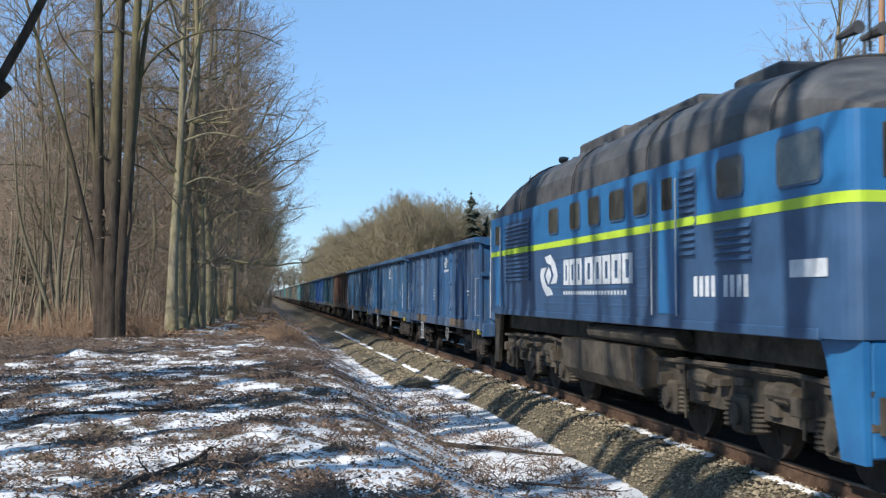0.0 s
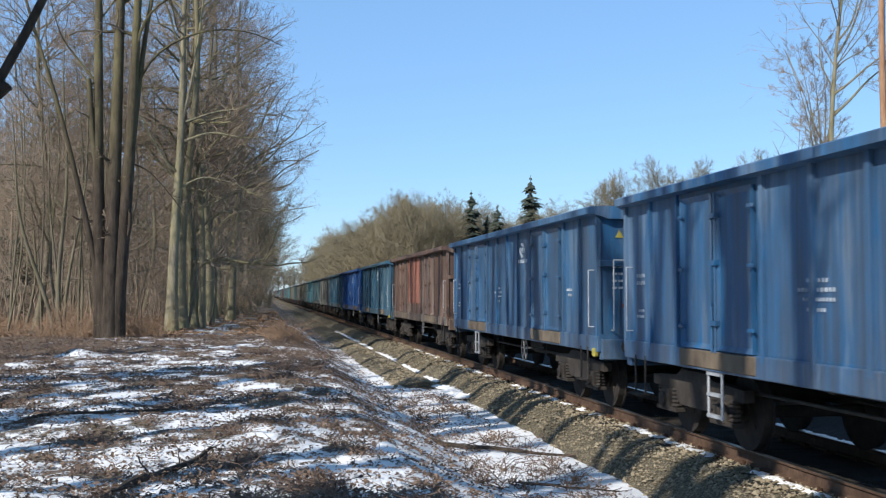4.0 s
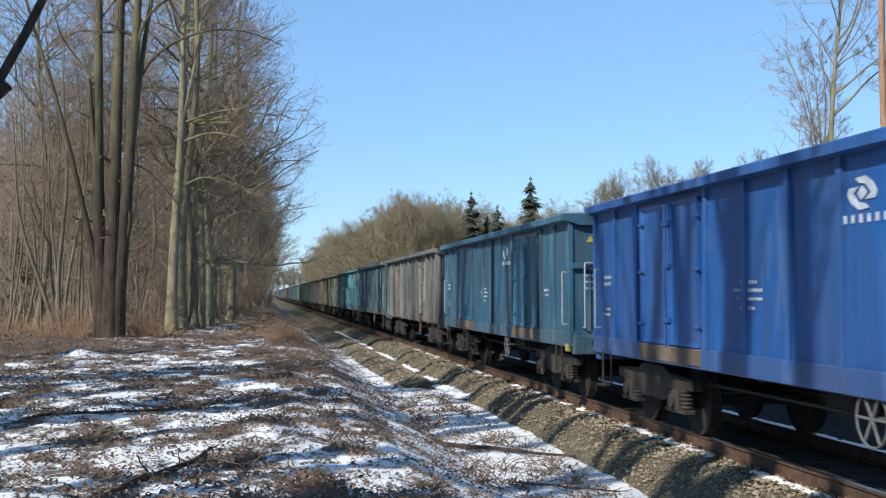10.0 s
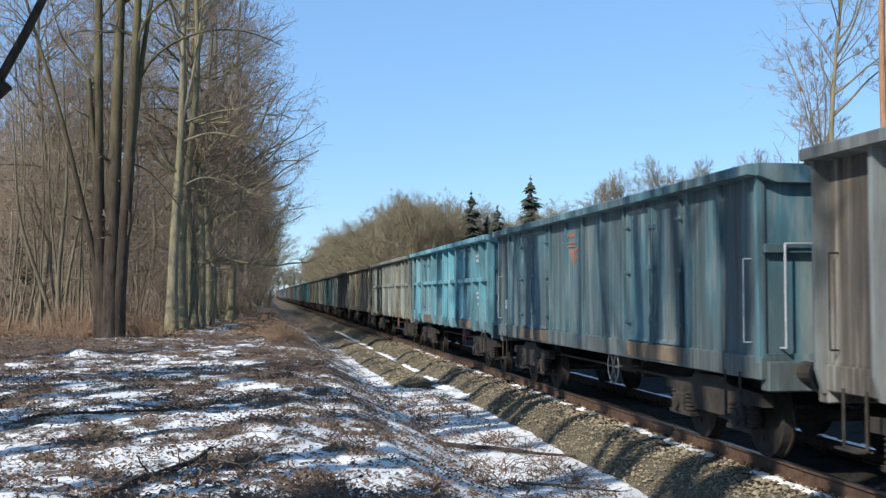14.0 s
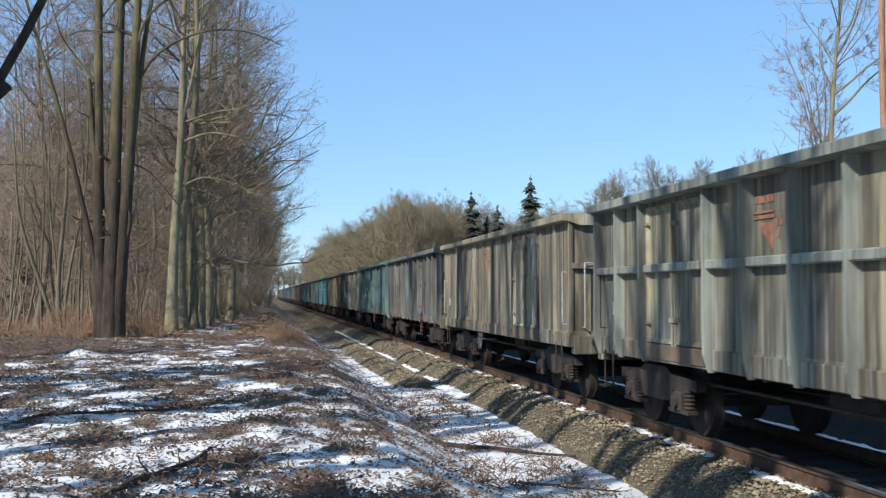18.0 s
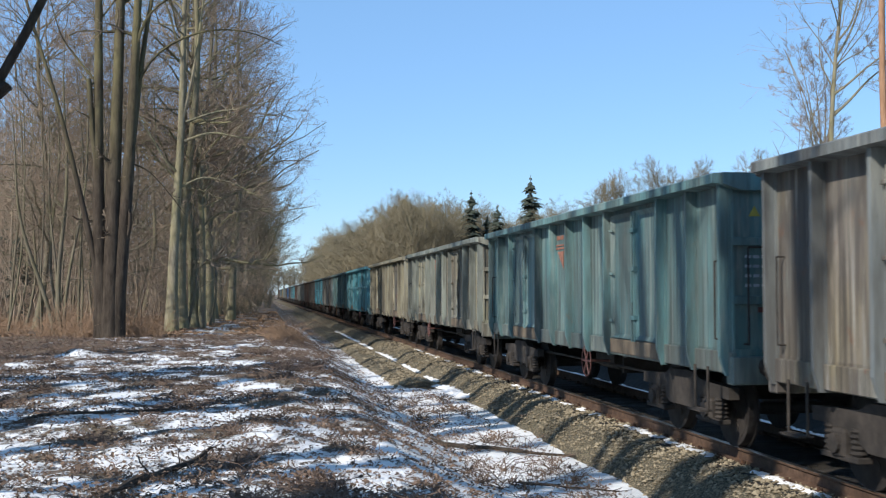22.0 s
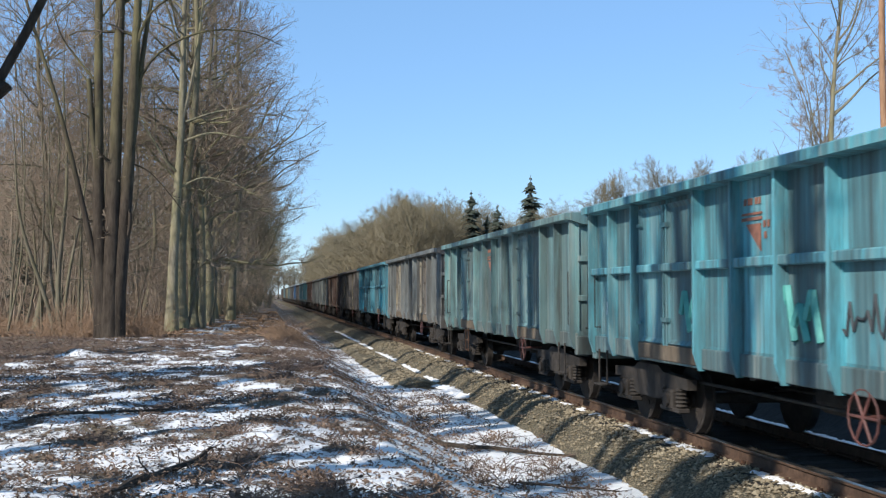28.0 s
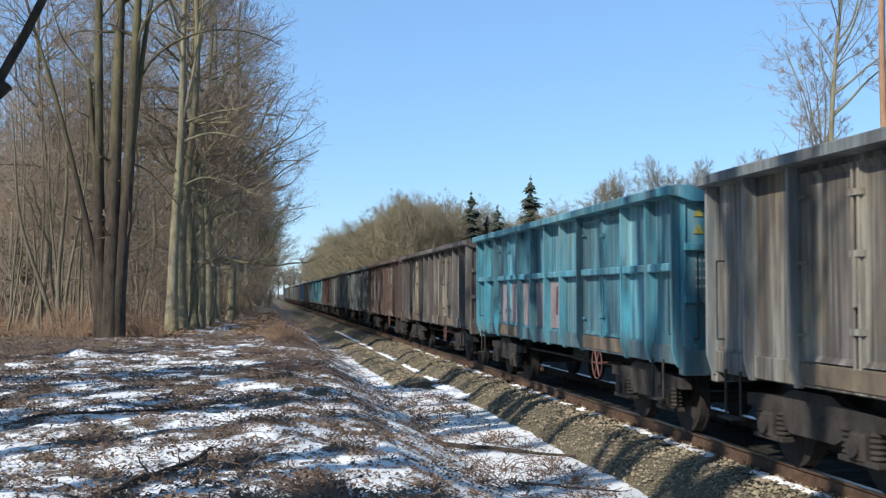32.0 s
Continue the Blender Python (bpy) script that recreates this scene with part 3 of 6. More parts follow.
        for d in doors:
            for h in (-1, 1):
                bm = bmesh.new()
                ya, yb = sorted((d + h * 0.05, d + h * 1.0))
                box(bm, s * sheet, s * (sheet + 0.05), ya, yb, z0 + 0.08, z1 - 0.2)
                bm.normal_update()
                outer = [f for f in bm.faces if f.normal.x * s > 0.9]
                bmesh.ops.inset_region(bm, faces=outer, thickness=0.085, depth=-0.046)
                leaf = paint_part("side_door", bm, w, mat)
                for zz in (1.45, 2.15, 2.8) if s < 0 else ():
                    bm = boxed(s * (sheet + 0.045), s * (sheet + 0.065), d + h * 0.9, d + h * 1.06, zz, zz + 0.045, bevel=0.008)
                    paint_part("hinge", bm, leaf, mat)
            if s < 0:
                part("door_flap", boxed(-sheet - 0.052, -sheet - 0.01, d - 1.05, d + 1.05, z0 - 0.15, z0 + 0.06, bevel=0.012), FLAP, w, "bare rusty-tan flap under the doors")
            bm = bmesh.new()
            for yy in (-0.05, 0.05):
                rod(bm, (s * (sheet + 0.05), d + yy, z0 + 0.05), (s * (sheet + 0.05), d + yy, z1 - 0.2), 0.018, 6)
            for zz in (1.5, 2.2, 2.75):
                box(bm, s * (sheet + 0.02), s * (sheet + 0.08), d - 0.1, d + 0.1, zz, zz + 0.06)
            box(bm, s * (sheet + 0.06), s * (sheet + 0.085), d - 0.02, d + 0.02, 1.75, 2.2)
            paint_part("door_lock", bm, w, mat)
    # underframe
    bm = boxed(-0.2, 0.2, -HALF, HALF, 0.82, z0)
    part("centre_sill", bm, UNDER, w)
    for y in (-2.6, -0.9, 0.9, 2.6):
        part("cross_bearer", boxed(-1.22, 1.22, y - 0.06, y + 0.06, 0.92, z0), UNDER, w)
    bm = bmesh.new()
    rod(bm, (-0.5, -0.5, 0.78), (-0.5, 0.5, 0.78), 0.2, 14)
    part("air_reservoir", bm, UNDER, w)
    bm = bmesh.new()
    rod(bm, (-0.9, -4, 0.72), (-0.9, 4, 0.72), 0.022, 6)
    rod(bm, (0.3, -3.4, 0.62), (0.3, 3.4, 0.62), 0.02, 6)
    box(bm, -0.8, 0.8, -1.3, -1.24, 0.6, 0.92)
    part("brake_rigging", bm, UNDER, w)
    for e in (-1, 1):
        for s in (-1, 1):
            bm = bmesh.new()
            rod(bm, (s * 0.875, e * (HALF + 0.05), 1.05), (s * 0.875, e * (HALF + 0.33), 1.05), 0.12, 12, 0.09)
            rod(bm, (s * 0.875, e * (HALF + 0.3), 1.05), (s * 0.875, e * (HALF + 0.53), 1.05), 0.07, 12)
            rod(bm, (s * 0.875, e * (HALF + 0.53), 1.05), (s * 0.875, e * (HALF + 0.57), 1.05), 0.225, 18)
            part("buffer", bm, UNDER, w)
            bm = bmesh.new()
            xe = s * 1.36
            ye = e * (HALF - 0.5)
            bent(bm, [(xe, ye, 1.02), (xe, ye, 0.5), (xe, ye - e * 0.38, 0.5), (xe, ye - e * 0.38, 1.02)], 0.016)
            box(bm, xe - 0.1, xe + 0.06, ye - e * 0.38, ye, 0.485, 0.505)
            part("step_iron", bm, UNDER, w)
            bm = bmesh.new()
            xh, yh = s * (sheet + 0.09), e * (HALF - 0.28)
            bent(bm, [(s * sheet, yh, 1.35), (xh, yh, 1.35), (xh, yh, 2.25), (s * sheet, yh, 2.25)], 0.009)
            part("grab_handle", bm, CHROME if style == "smooth" else UNDER, w)
        bm = bmesh.new()
        bent(bm, [(-1.12, e * (HALF - 0.02), 1.3), (-1.12, e * (HALF + 0.1), 1.3), (-1.12, e * (HALF + 0.1), 2.4), (-0.75, e * (HALF + 0.1), 2.4)], 0.012)
        part("grab_handle", bm, CHROME if style == "smooth" else UNDER, w)
        bm = bmesh.new()
        rod(bm, (0, e * HALF, 1.0), (0, e * (HALF + 0.5), 1.0), 0.05, 8)
        bent(bm, [(0, e * (HALF + 0.4), 1.0), (0, e * (HALF + 0.58), 0.86), (0, e * (HALF + 0.58), 0.7)], 0.03)
        part("coupling", bm, UNDER, w)
        bogie(w, e * 4.5)
    for wy in ((-2.9,) if style != "smooth" else (-1.4,)):
        bm = bmesh.new()
        for k in range(14):
            a, b = k * 0.4488, (k + 1) * 0.4488
            rod(bm, (-1.3, wy + 0.25 * math.cos(a), 0.78 + 0.25 * math.sin(a)), (-1.3, wy + 0.25 * math.cos(b), 0.78 + 0.25 * math.sin(b)), 0.011, 6)
        for k in range(3):
            a = k * 1.0472
            rod(bm, (-1.3, wy - 0.24 * math.cos(a), 0.78 - 0.24 * math.sin(a)), (-1.3, wy + 0.24 * math.cos(a), 0.78 + 0.24 * math.sin(a)), 0.014, 6)
        rod(bm, (-1.3, wy, 0.78), (-0.9, wy, 0.78), 0.02, 6)
        part("brake_handwheel", bm, RED if style != "smooth" else GREY_STEEL, w, "red spoked handwheel" if style != "smooth" else "grey spoked handwheel")
    return w


# each wagon: style, paint hue, wear, label; from the locomotive back
BLUE = (0.006, 0.128, 0.34)
STEEL = (0.014, 0.16, 0.285)
TEAL = (0.07, 0.22, 0.28)
TURQUOISE = (0.065, 0.3, 0.37)
OLIVE = (0.36, 0.32, 0.18)
GREYW = (0.165, 0.15, 0.132)
DARKW = (0.085, 0.073, 0.067)
BROWN = (0.085, 0.038, 0.026)
CONSIST = [
    ("smooth", BLUE, 0, "clean blue open coal wagon with white lettering"),
    ("smooth", (0.008, 0.138, 0.34), 0, "blue open coal wagon with white lettering"),
    ("smooth", (0.022, 0.16, 0.36), 0, "pale steel-blue open coal wagon"),
    ("smooth", (0.1, 0.038, 0.023), 1, "rust-brown open coal wagon with faded reddish panels"),
    ("smooth", STEEL, 0, "steel-blue open coal wagon with white emblem"),
    ("smooth", (0.003, 0.115, 0.42), 3, "freshly painted bright blue open coal wagon"),
    ("smooth", STEEL, 0, "steel-blue open coal wagon with white lettering"),
    ("posts", GREYW, 2, "weathered grey open wagon with a heaped load"),
    ("smooth", (0.045, 0.15, 0.19), 1, "worn teal open coal wagon"),
    ("belt", (0.12, 0.37, 0.45), 1, "turquoise open wagon with a belt rail"),
    ("belt", (0.31, 0.31, 0.21), 2, "grimy olive-grey open wagon with a belt rail"),
    ("smooth", (0.33, 0.29, 0.19), 2, "olive-green grimy open coal wagon"),
    ("posts", (0.125, 0.105, 0.088), 2, "dark grey-brown open wagon with blue paint remains"),
    ("posts", (0.085, 0.2, 0.205), 1, "grey-teal weathered open wagon"),
    ("posts", (0.26, 0.26, 0.17), 2, "olive-grey weathered open wagon"),
    ("posts", (0.21, 0.19, 0.125), 2, "dirty olive-brown open wagon"),
    ("belt", (0.08, 0.33, 0.39), 1, "turquoise open wagon with spray-painted graffiti"),
    ("posts", (0.125, 0.26, 0.265), 1, "faded teal open wagon"),
    ("posts", (0.14, 0.122, 0.108), 2, "dark grey-brown sooty open wagon"),
    ("belt", (0.05, 0.29, 0.38), 1, "turquoise open wagon with a grey patched panel"),
    ("posts", DARKW, 2, "dark grey weathered open wagon"),
    ("posts", BROWN, 1, "dark rust-brown open wagon"),
    ("posts", (0.11, 0.12, 0.115), 2, "dark grey-green open wagon"),
    ("posts", GREYW, 2, "grey weathered open wagon"),
    ("smooth", (0.13, 0.055, 0.04), 1, "rust-red weathered open wagon"),
    ("smooth", TURQUOISE, 1, "faded turquoise open wagon"),
    ("smooth", TEAL, 1, "worn dark teal open wagon"),
    ("posts", DARKW, 2, "dark grey weathered open wagon"),
    ("smooth", (0.04, 0.22, 0.5), 0, "clean bright blue open wagon"),
]
for hue in (DARKW, GREYW, TEAL, OLIVE, DARKW, TURQUOISE, GREYW, BROWN, DARKW):
    CONSIST.append(("posts", hue, 2, "weathered open wagon far down the train"))
# how far each coupling is stretched or pressed
SLACK = (-0.06, -0.15, -0.04, -0.02, -0.04, -0.2, -0.03, 0.24, 0.22, -0.04, -0.19, 0.08, 0.05, -0.13, -0.11, -0.3, 0.13, -0.07, 0.1, -0.12)
WEAR = (PAINT_CLEAN, PAINT_WORN, PAINT_GRIMY, PAINT_FRESH)
# where the handwheel sits, where it is not in the usual place
HANDWHEEL = {7: -2.6, 11: 1.6, 12: -2.55, 13: -0.9, 14: 2.05, 16: -1.45}
wagons = []


def make_wagons():
    first = {}
    rnd = random.Random(11)
    for k, (style, hue, wear, label) in enumerate(CONSIST):
        if style not in first:
            first[style] = build_wagon(style, WEAR[wear])
            w = first[style]
        else:
            w = copy_thing(first[style], Matrix())
            for o in w.children_recursive:
                if o.name.split(".")[0] == "wheelset":
                    wheels.append((o, 0.46))
        seed = rnd.random()
        for o in w.children_recursive:
            if k in HANDWHEEL and o.name.split(".")[0] == "brake_handwheel":
                o.location.y = HANDWHEEL[k] - (-1.4 if style == "smooth" else -2.9)
            tone = (0.66, 1.0, 1.1, 0.64)[wear]
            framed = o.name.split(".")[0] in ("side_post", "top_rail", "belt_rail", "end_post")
            # frame parts are paler: partly their paint, partly sunlight painted onto their edges
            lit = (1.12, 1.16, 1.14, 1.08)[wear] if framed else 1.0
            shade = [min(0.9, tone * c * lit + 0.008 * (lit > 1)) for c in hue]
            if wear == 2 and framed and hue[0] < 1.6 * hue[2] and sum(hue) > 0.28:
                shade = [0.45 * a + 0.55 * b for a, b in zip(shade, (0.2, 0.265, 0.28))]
            if o.name.split(".")[0] in ("side_panel", "side_door"):
                other = (0.24, 0.2, 0.14) if rnd.random() < 0.5 else (0.1, 0.09, 0.085)
                much = (0.04, 0.16, 0.3, 0.02)[wear] * rnd.random()
                light = 1 + (0.14, 0.36, 0.5, 0.1)[wear] * rnd.uniform(-1, 1)
                shade = [(c * (1 - much) + q * much) * light for c, q in zip(shade, other)]
            if o.name.split(".")[0] in ("side_sill", "headstock"):
                dirt_shade = 0.5 if wear in (1, 2) else 0.2
                shade = [(1 - dirt_shade) * a + dirt_shade * b for a, b in zip(shade, (0.11, 0.09, 0.066))]
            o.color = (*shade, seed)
            if "painted" in o.keys():
                o.material_slots[0].link = 'OBJECT'
                o.material_slots[0].material = WEAR[1 if framed and wear == 2 else wear]
        tagged(w, label, "freight wagon", "wagons of the coal train")
        w.matrix_basis = pose(TRACK_X, PITCH * (k + 1) - HALF + 24.5, 0)
        slack = SLACK[k] if k < len(SLACK) else 0.0
        wagons.append((w, PITCH * (k + 1) - HALF + slack))


make_wagons()


def lettering(w, rows, side=-1.41, mat=None, name="lettering"):
    """Rows of small bars on the near side of a wagon: (y, z, length, height)."""
    rnd = random.Random(len(rows) + int(100 * rows[0][0]))
    bm = bmesh.new()
    for y, z, length, h in rows:
        at = y
        while at < y + length - 0.02:
            d = h * rnd.uniform(0.45, 0.8)
            box(bm, side, side + 0.012, at, min(at + d, y + length), z, z + h)
            at += d + h * 1.2
    return tagged(part(name, bm, mat or WHITE, w, "unreadable white lettering"), kind="stuff")


def flake(bm, pts, x):
    """A flat painted shape on the side: outline (y, z)."""
    prism(bm, pts, x, x + 0.006, axis='x')


def emblem(w, y, z, r, x=-1.352, mat=None):
    """Two interlocking hooks and a lozenge, as plain shapes."""
    bm = bmesh.new()
    for s in (-1, 1):
        pts = [(0.73, 0.92), (-0.35, 1.0), (-1.2, 0.54), (-1.6, 0.0), (-1.43, -0.38), (-0.35, -0.4), (-0.95, 0.0), (-0.4, 0.51), (0.32, 0.62)]
        flake(bm, [(y + s * r * a, z + s * r * b) for a, b in pts], x)
    flake(bm, [(y, z + 0.43 * r), (y - 0.55 * r, z), (y, z - 0.43 * r), (y + 0.55 * r, z)], x)
    return part("emblem", bm, mat or WHITE, w, "white emblem of two hooked shapes")


def mark_wagons():
    for k in (0, 1, 2, 4, 5, 6):
        w = wagons[k][0]
        emblem(w, -1.35, 2.76, 0.15, -1.332)
        lettering(w, [(-1.75, 2.5, 0.8, 0.075)], -1.334)
        lettering(w, [(5.66, 2.1, 0.34, 0.05), (5.66, 2.0, 0.3, 0.05), (5.7, 1.62, 0.22, 0.04), (5.7, 1.54, 0.3, 0.04)], -1.334)
        lettering(w, [(0.75, 1.98, 0.4, 0.04), (0.62, 1.89, 0.7, 0.04), (0.62, 1.8, 0.6, 0.035), (0.8, 1.7, 0.35, 0.035)], -1.334)
        lettering(w, [(-4.9, 1.92, 0.3, 0.045), (-4.9, 1.83, 0.24, 0.045)], -1.334)
    for k in (0, 1, 2, 4, 5, 6, 7, 9, 13, 19):
        w = wagons[k][0]
        y = -HALF - 0.004
        for x in (-1.05, -0.82) if k in (7, 19) else (-0.98,):
            for z in (2.6, 2.82) if k in (7, 19) else (2.72,):
                bm = bmesh.new()
                prism(bm, [(x - 0.07, z + 0.04), (x + 0.07, z + 0.04), (x, z + 0.16)], y + 0.03, y + 0.022)
                part("warning_sign", bm, YELLOW, w, "small yellow warning triangle")
        bm = bmesh.new()
        for r in range(4):
            for c in range(5):
                box(bm, -1.1 + c * 0.1, -1.03 + c * 0.1, y + 0.022, y + 0.03, 1.95 + r * 0.11, 1.985 + r * 0.11)
        tagged(part("lettering", bm, WHITE, w, "unreadable white lettering"), kind="stuff")
        part("red_mark", boxed(-0.95, -0.75, y + 0.022, y + 0.03, 1.66, 1.72), RED, w, "small red mark")
    for k in (0, 1, 2, 4, 5, 6):
        w = wagons[k][0]
        bm = boxed(-1.39, -1.3, -HALF + 0.1, -HALF + 0.22, 0.88, 1.02, bevel=0.02)
        part("yellow_mark", bm, YELLOW, w, "small yellow paint mark")
    for k in (0, 1, 2, 6, 17):
        w = wagons[k][0]
        bm = bmesh.new()
        for y in (3.12, 3.5):
            rod(bm, (-1.33, y, 0.42), (-1.33, y, 1.0), 0.017, 6)
        for z in (0.43, 0.68, 0.92):
            box(bm, -1.36, -1.3, 3.12, 3.5, z, z + 0.035)
        part("step_ladder", bm, CHROME if k < 6 else RUSTY, w, "pale steel step ladder" if k < 6 else "rusty step ladder")
    for k in (8, 9, 10, 11, 13, 14, 15, 16, 17):
        w = wagons[k][0]
        bm = bmesh.new()
        y, x = 0.5, (-1.332 if CONSIST[k][0] == "smooth" else -1.278)
        # two lines over a corner that points down, with small marks beside it
        for z, h in ((2.73, 0.025), (2.67, 0.035)):
            box(bm, x, x + 0.01, y + 0.02, y + 0.52, z, z + h)
        prism(bm, [(y + 0.4, 2.63), (y + 0.05, 2.63), (y + 0.05, 2.33)], x, x + 0.01, axis='x')
        for z, at in ((2.84, (0.05, 0.13, 0.25, 0.31, 0.4)), (2.58, (-0.06, -0.15)), (2.46, (-0.08,))):
            for d in at:
                box(bm, x, x + 0.01, y + d, y + d + 0.045, z, z + 0.075)
        tagged(part("painted_sign", bm, ORANGE, w, "faded orange-red painted sign"), kind="stuff")
        bm = boxed(x - 0.004, x + 0.01, 5.55, 5.8, 1.55, 1.75)
        part("label_plate", bm, WHITE, w, "small pale label plate")
    w = wagons[9][0]
    lettering(w, [(-5.2, 2.78, 0.8, 0.07), (-5.2, 2.66, 0.8, 0.07), (-5.15, 1.86, 0.3, 0.06), (-4.8, 1.86, 0.4, 0.06), (-5.15, 1.76, 0.7, 0.05), (-5.1, 1.6, 0.5, 0.05)], -1.278)
    w = wagons[7][0]
    part("paint_patch", boxed(-1.284, -1.26, -1.0, -0.42, 1.66, 2.26), TURQ, w, "fresh turquoise paint patch")
    w = wagons[12][0]
    part("paint_band", boxed(-1.313, -1.26, -5.3, -1.2, 1.19, 1.25), WORN_BLUE, w, "remains of blue paint")
    part("paint_band", boxed(-1.278, -1.23, 0.4, 0.95, 1.24, 1.5), WORN_BLUE, w, "remains of blue paint")
    # heaped load in the grey wagon
    bm = bmesh.new()
    rnd = random.Random(4)
    n, m = 40, 10
    vs = [[bm.verts.new((-1.24 + 2.48 * j / m, -6.2 + 12.4 * i / n,
                         3.0 + 0.62 * math.sin(math.pi * j / m) * (0.45 + 0.55 * math.sin(i * 0.55) ** 2) * min(1, i / 4, (n - i) / 4) + rnd.uniform(-0.03, 0.03)))
           for j in range(m + 1)] for i in range(n + 1)]
    for i in range(n):
        for j in range(m):
            bm.faces.new((vs[i][j], vs[i][j + 1], vs[i + 1][j + 1], vs[i + 1][j]))
    part("coal_load", bm, COAL, w, "heaped coal load")
    # pale red sheets of the brown wagon
    w = wagons[3][0]
    for a, b in ((-1.0, 0.0), (0.0, 1.0), (1.06, 2.0)):
        part("repaired_sheet", boxed(-1.332, -1.31, a + 0.05, b - 0.05, 1.55, 3.1), PALE_RED, w, "faded pinkish-red sheet")
    # spray paint
    w = wagons[16][0]
    bm = bmesh.new()
    for k, (y, h) in enumerate(((-0.7, 0.5), (-0.45, 0.36), (-0.2, 0.55), (2.2, 0.4), (2.5, 0.5))):
        bent(bm, [(-1.278, y, 1.4), (-1.278, y + 0.14, 1.4 + h), (-1.278, y + 0.26, 1.42 + h * 0.4)], 0.05, 5)
    part("graffiti", bm, GREEN_SPRAY, w, "mint-green spray paint")
    bm = bmesh.new()
    rnd = random.Random(8)
    at = Vector((-1.278, -2.0, 1.5))
    for k in range(16):
        to = Vector((-1.278, -2.0 + k * 0.06, 1.45 + rnd.random() * 0.42))
        bent(bm, [at, to], 0.016, 4)
        at = to
    part("graffiti", bm, DARK_SPRAY, w, "dark scribbled spray paint")
    w = wagons[19][0]
    part("repaired_sheet", boxed(-1.278, -1.23, -0.95, 4.0, 1.25, 2.1), GREY_SHEET, w, "bare grey-pink patched panel")
    bm = bmesh.new()
    bent(bm, [(-1.255, -0.7, 1.3), (-1.255, -0.75, 1.7), (-1.255, -0.55, 2.0), (-1.255, -0.5, 1.5)], 0.05, 5)
    part("graffiti", bm, RED, w, "red spray paint stroke")


PALE_RED = mottled("faded_red_sheet", (0.14, 0.05, 0.033), (0.36, 0.14, 0.095), 1.6, 0.8, stretch=(1, 1.5, 0.3))
GREY_SHEET = mottled("grey_primer_sheet", (0.14, 0.12, 0.12), (0.33, 0.27, 0.26), 1.6, 0.8, stretch=(1, 1.5, 0.3))
mark_wagons()


# ---- the locomotive ----
LOCO_HALF = 8.45
loco = thing("diesel_locomotive", "blue six-axle diesel locomotive with lime-green stripe and dark roof", "locomotive")
LOCO_SIDE = 1.45
LOCO_NOSE = 6.97         # the leading cab ends here, ahead of the middle


def loco_taper(y):
    """Half width and depth of the roof at y: the cabs narrow a little and their roofs fall."""
    d = LOCO_HALF - y if y > 0 else y + LOCO_NOSE
    return LOCO_SIDE * (1.0 if d > 0.42 else 0.86 + 0.14 * math.sqrt(max(0.0, 1 - (1 - d / 0.42) ** 2))), (1.0 if d > 3.0 else max(0.1, math.sin(d / 3.0 * math.pi / 2) ** 0.6))


def loft(sections):
    bm = bmesh.new()
    rings = [[bm.verts.new(p) for p in s] for s in sections]
    n = len(rings[0])
    for a, b in zip(rings, rings[1:]):
        for i in range(n):
            bm.faces.new((a[i], a[(i + 1) % n], b[(i + 1) % n], b[i]))
    bm.faces.new(rings[0][::-1]), bm.faces.new(rings[-1])
    bmesh.ops.recalc_face_normals(bm, faces=bm.faces)
    return bm


